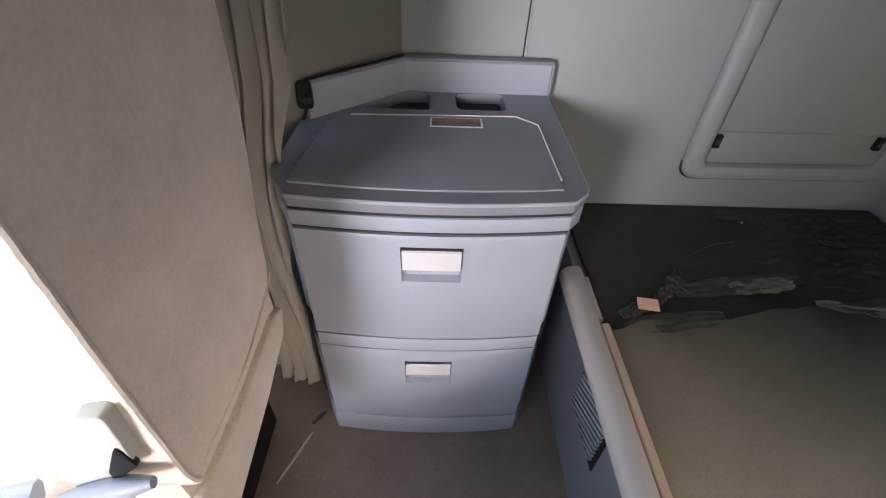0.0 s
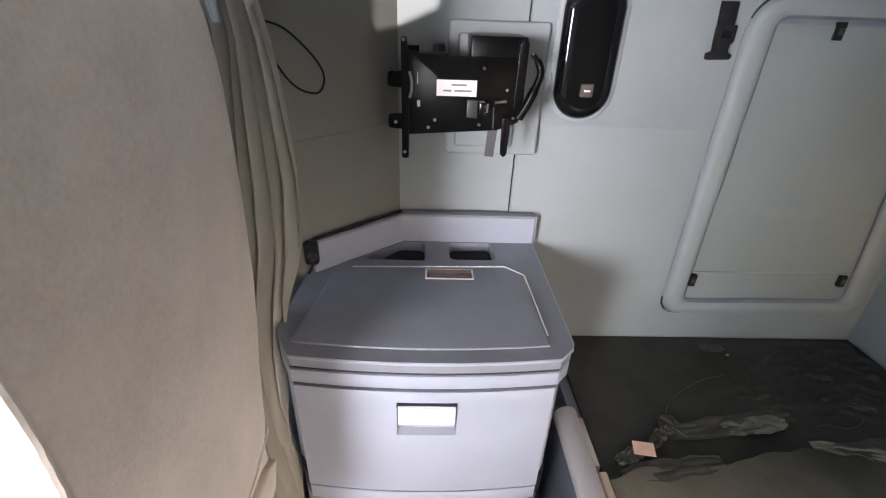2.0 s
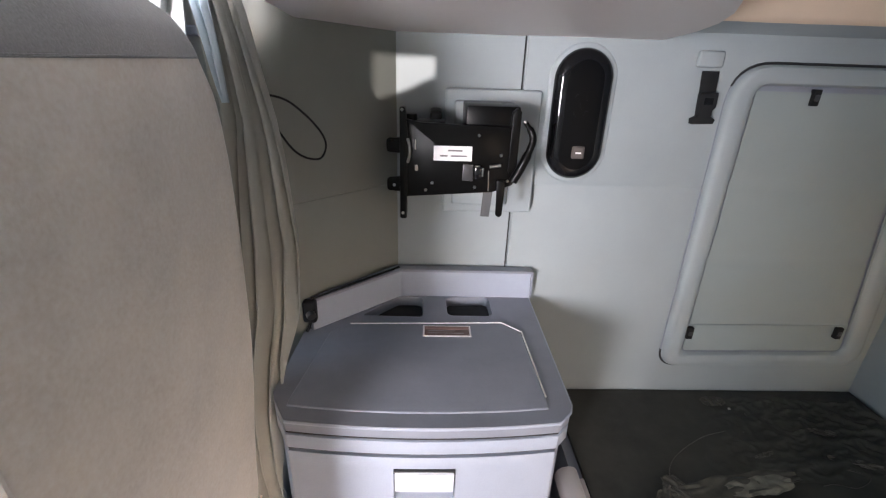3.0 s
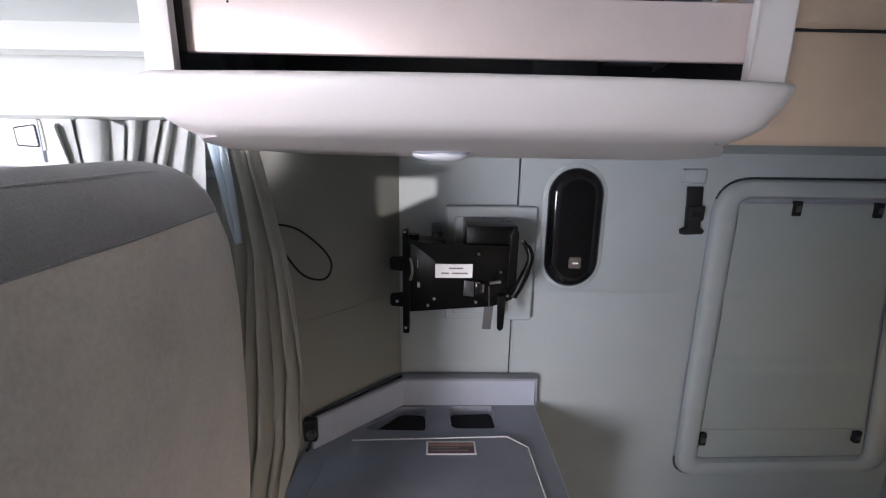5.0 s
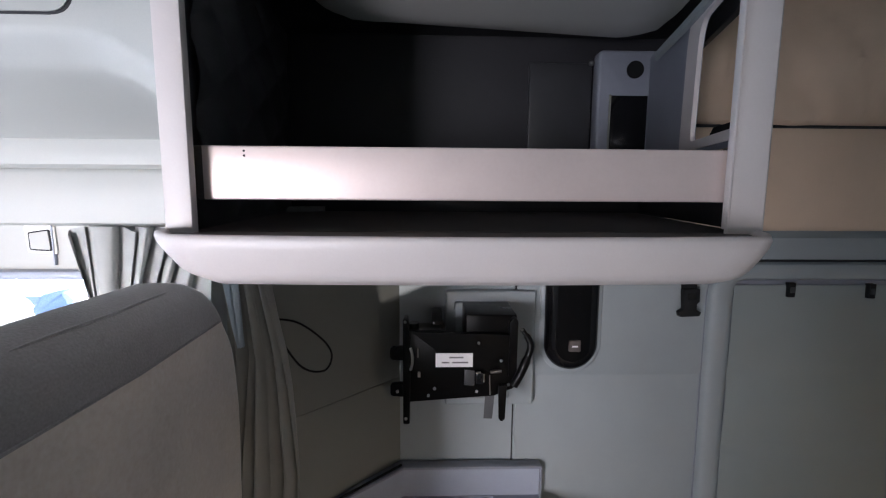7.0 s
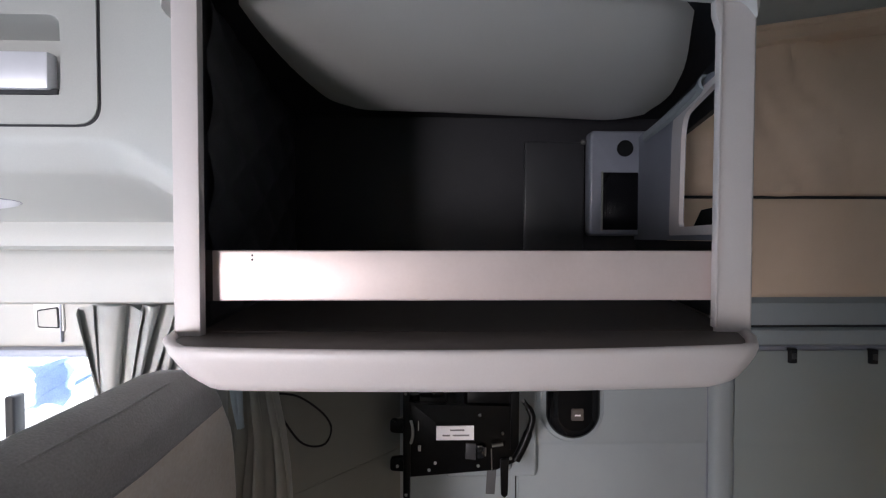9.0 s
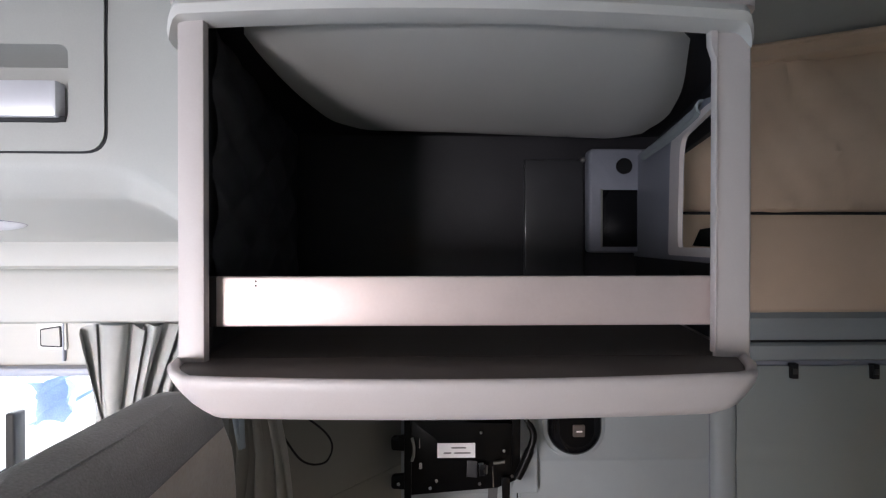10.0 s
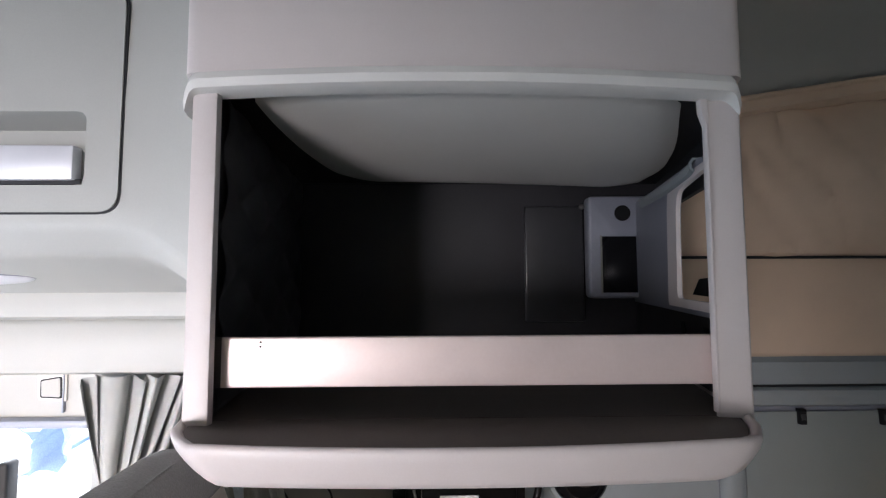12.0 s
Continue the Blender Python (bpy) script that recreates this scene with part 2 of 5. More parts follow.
def ring(outer, inner, axis_y, crown, back, bm=None):
    """A frame between two outlines of equally many (x, z) points, crowned towards -y."""
    m = bmesh.new()
    rows = []
    for k, (f, h) in enumerate(((0.0, back), (0.0, 0.45 * crown), (0.12, 0.85 * crown), (0.35, crown), (0.65, crown), (0.88, 0.85 * crown), (1.0, 0.45 * crown), (1.0, back))):
        rows.append([m.verts.new((o[0] + (i[0] - o[0]) * f, axis_y - h, o[1] + (i[1] - o[1]) * f)) for o, i in zip(outer, inner)])
    n = len(outer)
    for a, b in zip(rows, rows[1:]):
        for j in range(n):
            m.faces.new((a[j], a[(j + 1) % n], b[(j + 1) % n], b[j]))
    return merge(bm, m)


def plate_with_holes(outline, holes, z0, z1, bm=None):
    """A slab with holes through it, from outlines in x and y."""
    m = bmesh.new()
    edges = []
    for loop in (outline, *holes):
        vs = [m.verts.new((p[0], p[1], z1)) for p in loop]
        edges += [m.edges.new((vs[i], vs[(i + 1) % len(vs)])) for i in range(len(vs))]
    bmesh.ops.triangle_fill(m, edges=edges, use_beauty=True, use_dissolve=False)
    top = m.faces[:]
    made = bmesh.ops.extrude_face_region(m, geom=top)
    bmesh.ops.translate(m, verts=[v for v in made["geom"] if isinstance(v, bmesh.types.BMVert)], vec=(0, 0, z0 - z1))
    return merge(bm, m)


def pocket(outline, z1, depth, shrink=0.75, bm=None):
    """The walls and bottom of a moulded hollow below an outline in x and y."""
    cx, cy = sum(p[0] for p in outline) / len(outline), sum(p[1] for p in outline) / len(outline)
    rows = []
    for f, s in ((0.0, 1.0), (0.15, 0.97), (0.9, 0.97 * shrink + 0.2), (1.0, shrink * 0.9)):
        s = min(s, 1.0)
        rows.append([(cx + (p[0] - cx) * s, cy + (p[1] - cy) * s, z1 - depth * f) for p in outline])
    b = surface(rows, close_u=True)
    b.verts.ensure_lookup_table()
    n = len(outline)
    b.faces.new([b.verts[i] for i in range(3 * n, 4 * n)])
    return merge(bm, b)


# ---- the shell of the cab ----
FLOOR, CEIL, REAR, SIDE = 0.09, 2.34, 1.478, 0.975
floor = tagged(part("floor", box(-1.45, 1.55, -1.65, 1.10, FLOOR - 0.08, FLOOR), "floor"), "worn brown-grey rubber floor of the cab", "floor", kind="structure")
tagged(part("ceiling", box(-1.45, 1.55, -1.65, 1.10, CEIL, CEIL + 0.05), "overhead"), "pale grey roof lining of the cab", "ceiling", kind="structure")
tagged(part("wall_rear", box(REAR, REAR + 0.05, -1.60, 1.05, FLOOR, CEIL), "wall"), "pale grey vinyl rear wall above the bunk", "wall", kind="structure")
tagged(part("ground", box(-60, 60, -60, 60, -1.35, -1.25), "ground"), "pale concrete yard outside the cab", "ground", kind="structure")

# the sleeper's side wall: a narrow panel by the corner and a wide one with a crease
WALL_PROFILE = [(1.03, FLOOR), (SIDE, FLOOR), (SIDE, 1.172), (SIDE - 0.002, 1.180), (SIDE - 0.007, 1.186), (SIDE - 0.007, 1.525), (0.93, 1.546), (1.03, 1.56)]
wall_side = tagged(part("wall_side", prism(WALL_PROFILE, "x", 0.368, REAR), "wall"), "pale grey vinyl side wall of the sleeper with a crease", "wall", kind="structure")
tagged(part("corner_panel", prism([(1.03, FLOOR), (SIDE + 0.004, FLOOR), (SIDE + 0.004, 1.60), (1.03, 1.60)], "x", 0.05, 0.3655), "wall", wall_side), "narrow flat panel beside the seam")
part("seam_edge", tube([(0.3700, SIDE + 0.0015, 0.93), (0.3700, SIDE + 0.0015, 1.17), (0.3700, SIDE - 0.0045, 1.19), (0.3700, SIDE - 0.0045, 1.56)], 0.0032), "wall", wall_side)

part("seam_gap", tube([(0.3655, SIDE + 0.0025, 0.93), (0.3655, SIDE + 0.0025, 1.17), (0.3655, SIDE - 0.0010, 1.19), (0.3655, SIDE - 0.0010, 1.56)], 0.0019, 6), "gap", wall_side)

# the slanting panel between the sleeper and the narrower door side
slant = [(0.080, SIDE + 0.004), (-0.105, 0.790), (-0.13, 0.775), (-0.20, 0.765), (-0.20, 0.83), (-0.13, 0.84), (0.06, 1.03), (0.09, 1.03)]
wall_corner = tagged(part("wall_corner", prism(slant, "z", FLOOR, 1.60), "wall_dark"), "grey vinyl panel slanting beside the door pillar, with its shade in the colour", "wall", kind="structure")
lowpad = [(0.076, SIDE + 0.002), (-0.105, 0.7915), (-0.13, 0.7765), (-0.20, 0.7665), (-0.20, 0.763), (-0.13, 0.773), (-0.1045, 0.788), (0.080, SIDE - 0.0005)]
part("crease", prism(lowpad, "z", 0.93, 1.172, 0.0009), "wall_dark", wall_corner)

# upper side wall: dull step, lower cream panel, padded cream panel, band and roof cove
upper = tagged(new("wall_upper"), "cream padded upper side wall above the bunk window", "wall", kind="structure")


def pad(zs, depth, x0, x1, nx, wrinkle, seed):
    """Padding that bellies out of the wall, with soft wrinkles."""
    rows = []
    for z, y in zs:
        row = []
        for i in range(nx + 1):
            x = x0 + (x1 - x0) * i / nx
            w = noise.noise(Vector((x * 5 + seed, z * 7, seed))) * wrinkle + noise.noise(Vector((x * 16 + 3 * z * 10, z * 18 - x * 6, seed))) * wrinkle * 0.35
            # creases that run down at a slant
            crease = 1 - abs(noise.noise(Vector((x * 7 + z * 5, z * 3.2 - x * 2.6, seed + 5)))) * 3.2
            row.append((x, y + w + wrinkle * 0.38 * max(0.0, crease) ** 3, z))
        rows.append(row)
    return surface(rows)


tagged(part("lower_pad", pad([(1.540, 0.955), (1.546, 0.930), (1.56, 0.918), (1.60, 0.908), (1.66, 0.900), (1.72, 0.895), (1.76, 0.894), (1.776, 0.898), (1.780, 0.915)], 0, 0.50, REAR, 40, 0.003, 2.0), "cream", upper), "plain cream panel")
tagged(part("upper_pad", pad([(1.778, 0.915), (1.782, 0.896), (1.79, 0.886), *[(1.81 + 0.026 * k, 0.866 + 0.014 * abs(k - 6) ** 2 / 36) for k in range(13)], (2.15, 0.895), (2.18, 0.91), (2.21, 0.92)], 0, 0.50, REAR, 90, 0.023, 7.0), "cream", upper), "padded cream vinyl panel with soft wrinkles")
# dark tube at the seam, painted in for the upper pad's shadow line
part("seam_gap", tube([(0.50, 0.897, 1.7790), (REAR, 0.897, 1.7790)], 0.0034, 6), "gap", upper)
def along_roof(profile, n=24):
    """A strip that climbs to the rear, from its section in y and z."""
    return [[(0.50 + 0.978 * i / n, y, z + 0.158 * (0.978 * i / n - 0.366)) for i in range(n + 1)] for y, z in profile]


tagged(part("band", surface(along_roof(((0.90, 2.100), (0.864, 2.106), (0.859, 2.110), (0.859, 2.134), (0.852, 2.137), (0.850, 2.141), (0.853, 2.146), (0.872, 2.150), (0.90, 2.152)))), "cream", upper), "raised trim band with a rolled upper edge")
tagged(part("roof_cove", surface(along_roof(((0.90, 2.140), (0.885, 2.160), (0.868, 2.20), (0.835, 2.26), (0.78, 2.31), (0.70, 2.36), (0.62, 2.40)))), "overhead", upper), "warm grey curved roof edge")
tagged(part("wall_side_back", box(-0.30, REAR, 1.03, 1.06, FLOOR, CEIL), "wall"), "outer skin of the sleeper side", "wall", kind="structure")

# door side, front and driver side, each with its opening
DOOR = 0.70
def wall_with_opening(name, label, axis, v0, v1, a0, a1, o0, o1, z0, z1):
    bm = None
    for p0, p1, q0, q1 in ((a0, a1, FLOOR, z0), (a0, a1, z1, CEIL), (a0, o0, z0, z1), (o1, a1, z0, z1)):
        bm = box(p0, p1, v0, v1, q0, q1, bm=bm) if axis == "y" else box(v0, v1, p0, p1, q0, q1, bm=bm)
    return tagged(part(name, bm, "overhead" if name == "wall_door" else "wall_dark"), label, "wall", kind="structure")


wall_with_opening("wall_door", "white door trim round the passenger side window", "y", DOOR, 0.78, -1.36, -0.19, -1.15, -0.34, 1.10, 1.480)
wall_with_opening("wall_front", "plain front wall round the windscreen opening", "x", -1.38, -1.33, -1.55, 0.78, -1.30, 0.60, 0.90, 1.74)
# a sun gap and a bunk opening are added here, only to admit light
bm = None
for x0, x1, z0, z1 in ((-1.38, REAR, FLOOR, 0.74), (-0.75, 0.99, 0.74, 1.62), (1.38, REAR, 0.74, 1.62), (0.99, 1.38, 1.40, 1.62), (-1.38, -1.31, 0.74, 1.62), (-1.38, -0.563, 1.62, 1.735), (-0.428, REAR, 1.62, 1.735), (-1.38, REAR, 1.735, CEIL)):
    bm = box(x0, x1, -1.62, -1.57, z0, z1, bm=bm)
# unseen wedge that trims the added gap to the sun patch's outline
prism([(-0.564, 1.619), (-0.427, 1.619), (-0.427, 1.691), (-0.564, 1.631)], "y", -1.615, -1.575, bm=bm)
tagged(part("wall_driver", bm, "wall_dark"), "plain unseen driver side wall round its window and openings added for light", "wall", kind="structure")

# window trim of the door side: frame, header beam, latch cover
window = tagged(new("window_door"), "passenger side window with a grey frame and bright daylight", "window", kind="structure")
part("window_frame", box(-1.15, -0.20, DOOR - 0.022, DOOR + 0.004, 1.476, 1.491, 0.005), "cabinet", window, "grey upper frame bar")
part("lower_sill", box(-1.15, -0.34, DOOR - 0.03, DOOR + 0.004, 1.085, 1.112, 0.006), "cabinet", window)
HEADER = [(0.78, 1.570), (0.672, 1.570), (0.662, 1.575), (0.657, 1.600), (0.655, 1.655), (0.660, 1.662), (0.664, 1.664), (0.660, 1.667), (0.652, 1.670), (0.650, 1.700), (0.655, 1.71), (0.66, 1.74), (0.78, 1.74)]
header = tagged(part("header_trim", prism(HEADER, "x", -1.33, -0.142), "overhead"), "white moulded header above the door window", "trim", kind="structure")
latch = tagged(thing("latch_cover", "small white trapezoid cover with a dark outline above the window", "cover"), kind="")
part("cover_surround", prism(rounded([(-0.546, 1.5690), (-0.4945, 1.5690), (-0.4925, 1.518), (-0.542, 1.521)], 0.004), "y", DOOR - 0.004, DOOR, 0.001), "white", latch)
part("cover_gap", prism(rounded([(-0.538, 1.5565), (-0.5015, 1.562), (-0.4995, 1.5235), (-0.537, 1.5255)], 0.004), "y", DOOR - 0.0055, DOOR - 0.003), "gap", latch, "dark outline")
part("cover_plate", prism(rounded([(-0.5357, 1.5545), (-0.5038, 1.5595), (-0.5018, 1.5260), (-0.5345, 1.5278)], 0.003), "y", DOOR - 0.0065, DOOR - 0.004, 0.0005), "overhead", latch)
part("trim_line", box(-0.4985, -0.4965, DOOR - 0.006, DOOR + 0.002, 1.499, 1.570), "cabinet", latch)


# ---- overhead storage above the door ----
def overhead_storage():
    t = thing("overhead_storage", "warm grey overhead storage with a flap door above the window", "overhead storage")
    rows = []
    n = 36
    for k, (y, z) in enumerate(((0.42, CEIL), (0.415, 2.078), (0.412, 1.95), (0.412, 1.835), (0.412, 1.800), (0.4135, 1.793), (0.4175, 1.7865), (0.431, 1.768), (0.436, 1.7625), (0.443, 1.759), (0.458, 1.755), (0.50, 1.7465), (0.56, 1.733), (0.61, 1.722), (0.648, 1.713), (0.655, 1.710))):
        row = []
        for i in range(n + 1):
            x = -1.33 + (1.23 - 0.105 * (y - 0.35)) * i / n
            d = max(0.0, (x + 0.225) / 0.11)
            drop = 0.055 * min(1.0, d) ** 2 * max(0.0, min(1.0, (1.90 - z) / 0.07)) * max(0.0, min(1.0, (z - 1.70) / 0.03))
            row.append((x, y - 0.02 * min(1.0, d) ** 2 * (1 if z > 1.76 else 0), z - drop))
        rows.append(row)
    m = surface(rows)
    gone = [f for f in m.faces if -0.78 < f.calc_center_median().x < -0.25 and 1.84 < f.calc_center_median().z < 2.07]
    bmesh.ops.delete(m, geom=gone, context="FACES")
    part("body", m, "overhead", t)
    x0, x1, z0, z1 = -0.80, -0.217, 1.811, 2.085
    part("door_gap", ring(rounded([(x0 - .0025, z0 - .0025), (x1 + .0025, z0 - .0025), (x1 + .0025, z1 + .0025), (x0 - .0025, z1 + .0025)], 0.0265), rounded([(x0 + .02, z0 + .02), (x1 - .02, z0 + .02), (x1 - .02, z1 - .02), (x0 + .02, z1 - .02)], 0.015), 0.4115, 0.0006, -0.004), "gap", t)
    # the flap door, with the hollow for its handle
    hx0, hx1, hz0, hz1 = -0.47, -0.257, 1.843, 1.932
    m = bmesh.new()
    outer = rounded([(x0, z0), (x1, z0), (x1, z1), (x0, z1)], 0.025)
    inner = rounded([(hx0, hz0), (hx1, hz0), (hx1, hz1), (hx0, hz1)], 0.012)
    edges = []
    for loop in (outer, inner):
        vs = [m.verts.new((p[0], 0.4090, p[1])) for p in loop]
        edges += [m.edges.new((vs[i], vs[(i + 1) % len(vs)])) for i in range(len(vs))]
    bmesh.ops.triangle_fill(m, edges=edges, use_beauty=True)
    made = bmesh.ops.extrude_face_region(m, geom=m.faces[:])
    bmesh.ops.translate(m, verts=[v for v in made["geom"] if isinstance(v, bmesh.types.BMVert)], vec=(0, 0.0018, 0))
    door = part("door", m, "overhead", t)
    cx, cz = (hx0 + hx1) / 2, (hz0 + hz1) / 2
    rows = [[(cx + (p[0] - cx) * s, y, cz + (p[1] - cz) * s + dz) for p in inner] for y, s, dz in ((0.4090, 1.0, 0), (0.412, 0.985, 0), (0.462, 0.93, -0.003))]
    b = surface(rows, close_u=True)
    b.verts.ensure_lookup_table()
    b.faces.new([b.verts[i] for i in range(2 * len(inner), 3 * len(inner))])
    part("handle_hollow", b, "overhead", door)
    part("hollow_shadow_gap", box(-0.455, -0.259, 0.4070, 0.43, 1.8435, 1.850, 0.001), "gap", door)
    part("handle", box(-0.455, -0.2645, 0.401, 0.416, 1.848, 1.889, 0.003), "silver", door, "silver-grey pull handle")
    m = bmesh.new()
    bmesh.ops.create_uvsphere(m, u_segments=20, v_segments=10, radius=1.0, matrix=Matrix.Translation((-0.500, 0.550, 1.7355)) @ Matrix.Rotation(radians(-12), 4, "X") @ Matrix.Diagonal((0.068, 0.026, 0.009, 1)))
    light = part("reading_light", m, "silver", t, "flat clear reading light in the underside")
    m = bmesh.new()
    bmesh.ops.create_uvsphere(m, u_segments=24, v_segments=10, radius=1.0, matrix=Matrix.Translation((-0.500, 0.550, 1.7370)) @ Matrix.Rotation(radians(-12), 4, "X") @ Matrix.Diagonal((0.072, 0.029, 0.006, 1)))
    part("light_gasket", m, "cabinet_top", light, "dark thin gasket")
    return t


overhead_storage()


# ---- the wide overhead locker ----
def locker():
    t = thing("overhead_locker", "ivory overhead locker with open bay and rose aluminium retaining bar", "locker")
    # tray that juts out at the bottom: a lip that runs round the corners and slopes inward below
    def tray_row(i, z, yf, bow, n=24):
        xl, xr = -0.052 + i, 0.425 - 0.8 * i
        row = [(-0.096 + i, yf + 0.072, z), (-0.087 + i, yf + 0.040, z), (-0.073 + i, yf + 0.020, z)]
        for k in range(n + 1):
            u = k / n
            row.append((xl + (xr - xl) * u, yf - bow * (1 - (2 * u - 1) ** 2), z))
        return row + [(0.442 - 0.8 * i, yf + 0.008, z), (0.462 - 0.8 * i, yf + 0.036, z), (0.475 - 0.8 * i, yf + 0.066, z)]
    rows = [tray_row(*p) for p in ((0.006, 1.584, 0.2785, 0.016), (0.005, 1.5895, 0.2775, 0.016), (0.003, 1.5925, 0.2755, 0.016), (0.0, 1.5935, 0.2735, 0.016), (-0.0015, 1.5925, 0.2712, 0.016), (-0.002, 1.589, 0.2700, 0.016), (0.001, 1.582, 0.2705, 0.0155), (0.007, 1.572, 0.2735, 0.0145), (0.014, 1.562, 0.2770, 0.013), (0.021, 1.5565, 0.2795, 0.011), (0.026, 1.5530, 0.2840, 0.009), (0.0285, 1.5500, 0.2910, 0.008), (0.030, 1.5470, 0.303, 0.007))]
    edges = [(0.303, -0.022, 0.401, 1.546, -0.070, 0.453), (0.325, -0.045, 0.423, 1.5445, -0.086, 0.468), (0.36, -0.062, 0.447, 1.541, -0.097, 0.482), (0.44, -0.075, 0.497, 1.533, -0.107, 0.506), (0.52, -0.080, 0.542, 1.5290, -0.115, 0.524), (0.60, -0.083, 0.585, 1.526, -0.123, 0.543), (0.70, -0.086, 0.625, 1.521, -0.133, 0.566), (0.80, -0.090, 0.648, 1.516, -0.143, 0.589), (0.985, -0.100, 0.668, 1.507, -0.160, 0.63)]
    last = rows[-1]
    for y, xl, xr, z, a, b in edges[1:]:
        row = []
        for i in range(31):
            u = min(1.0, max(0.0, (i - 3) / 24))
            side = i < 3 or i > 27
            row.append((xl + (xr - xl) * u, max(y, last[i][1] + 0.001) if side else y, z))
        rows.append(row)
    part("tray", surface(rows), "ivory", t, "ivory tray with a rounded lip", smooth=75.0)
    part("tray_end", surface([[(xl, y, z) for y, xl, xr, z, a, b in edges], [(a, y, 1.588) for y, xl, xr, z, a, b in edges]]), "ivory", t)
    part("tray_end", surface([[(xr, y, z) for y, xl, xr, z, a, b in edges], [(b, y, 1.588) for y, xl, xr, z, a, b in edges]]), "ivory", t)
    liner = [(-0.090, 0.36), (-0.089, 0.345), (-0.081, 0.315), (-0.068, 0.297), (-0.048, 0.276), (0.05, 0.2645), (0.187, 0.2595), (0.32, 0.264), (0.421, 0.274), (0.436, 0.284), (0.455, 0.311), (0.468, 0.338), (0.474, 0.36)]
    part("tray_liner", prism(liner, "z", 1.583, 1.5895, 0.002), "tray", t, "brown-grey liner of the tray")
    # side walls, back and floor of the bay; it widens to the back
    left = [(-0.0760, 0.356), (-0.0660, 0.3410), (-0.090, 0.3410), (-0.098, 0.350), (-0.165, 0.985), (-0.150, 0.985), (-0.128, 0.83)]
    part("side_wall", prism(left, "z", 1.575, 1.935), "quilt", t, "black quilted side wall")
    part("bay_floor", prism([(-0.085, 0.347), (0.472, 0.347), (0.62, 0.98), (-0.16, 0.98)], "z", 1.5845, 1.5900), "tray", t)
    part("back_panel", box(-0.16, 0.66, 0.835, 0.85, 1.58, 2.0), "dark_liner", t, "black back panel")
    # flat patch, lighter than the back, added in place of a glossy reflection
    part("reflection_patch", box(0.350, 0.476, 0.822, 0.834, 1.64, 1.886, 0.004), "cover", t, "lighter grey patch put in for a reflection on the back panel")
    part("bay_roof", prism([(-0.09, 0.348), (0.478, 0.348), (0.484, 0.374), (0.563, 0.515), (0.667, 0.90), (0.667, 0.98), (-0.16, 0.98)], "z", 1.9375, 1.9425), "dark_liner", t)
    # quilting on the left wall: soft diamonds between sunk seams
    rows = []
    for j in range(61):
        row = []
        for i in range(61):
            u, z = 0.03 + 0.96 * i / 60, 1.597 + 0.336 * j / 60
            a, b = u * 0.48 / 0.16 + z / 0.085, u * 0.48 / 0.16 - z / 0.085
            puff = (abs(math.sin(math.pi * a)) * abs(math.sin(math.pi * b))) ** 0.6
            row.append((-0.0755 - 0.0545 * u + 0.0075 * puff, 0.356 + 0.474 * u, z))
        rows.append(row)
    part("quilted_pad", surface(rows), "quilt", t, "dark grey pad quilted in diamonds")
    # corner posts
    part("post", prism(rounded([(-0.0915, 0.338), (-0.0905, 0.331), (-0.0655, 0.331), (-0.0640, 0.338), (-0.0655, 0.3415), (-0.0925, 0.3415)], 0.002, 2), "z", 1.5885, 1.925), "ivory", t, "ivory corner post")
    part("post", prism(rounded([(0.4455, 0.346), (0.448, 0.342), (0.4785, 0.337), (0.4818, 0.340), (0.487, 0.374), (0.481, 0.374), (0.469, 0.352)], 0.002, 2), "z", 1.5885, 1.931), "ivory", t, "ivory corner post")
    part("post_flange", prism([(0.4440, 1.594), (0.4468, 1.594), (0.4474, 1.895), (0.4468, 1.932), (0.4390, 1.932), (0.4396, 1.908), (0.4446, 1.893)], "y", 0.3385, 0.3475, 0.001), "ivory", t)
    # outer sides
    part("outer_side", prism([(-0.0935, 0.339), (-0.099, 0.350), (-0.170, 0.985), (-0.166, 0.985)], "z", 1.575, CEIL), "overhead", t)
    # right wall with its rounded opening
    def on_right(u, z):
        return (0.482 + 0.115 * u, 0.372 + 0.50 * u, z)
    outer = [(-0.03, 1.682), (1, 1.682), (1, 1.893), (0.60, 1.888), (0.15, 1.888), (0.06, 1.880), (-0.03, 1.878)]
    inner = rounded([(0.0, 1.701), (0.335, 1.701), (0.318, 1.858), (0.0, 1.870)], [0.0, 0.016, 0.05, 0.0], 8)
    def sheet_on_right(loops, off, deep):
        b = bmesh.new()
        edges = []
        for loop in loops:
            vs = [b.verts.new(on_right(*p)) for p in loop]
            edges += [b.edges.new((vs[i], vs[(i + 1) % len(vs)])) for i in range(len(vs))]
        bmesh.ops.triangle_fill(b, edges=edges, use_beauty=True)
        bmesh.ops.translate(b, verts=b.verts[:], vec=(off, 0, 0))
        made = bmesh.ops.extrude_face_region(b, geom=b.faces[:])
        bmesh.ops.translate(b, verts=[v for v in made["geom"] if isinstance(v, bmesh.types.BMVert)], vec=(deep, -0.25 * deep, 0))
        return b
    part("side_wall", sheet_on_right((outer, inner), 0.0, 0.004), "cabinet_top", t, "grey side wall with a rounded opening")
    part("opening_rim", sheet_on_right((rounded([(-0.02, 1.689), (0.425, 1.689), (0.405, 1.874), (-0.02, 1.876)], [0, 0.012, 0.05, 0], 8), inner), -0.003, 0.006), "ivory", t, "pale rim round the opening")
    part("lower_liner", sheet_on_right(([(0, 1.59), (1, 1.59), (1, 1.681), (0, 1.681)],), 0.003, 0.010), "dark_liner", t, "black lower part of the side wall")
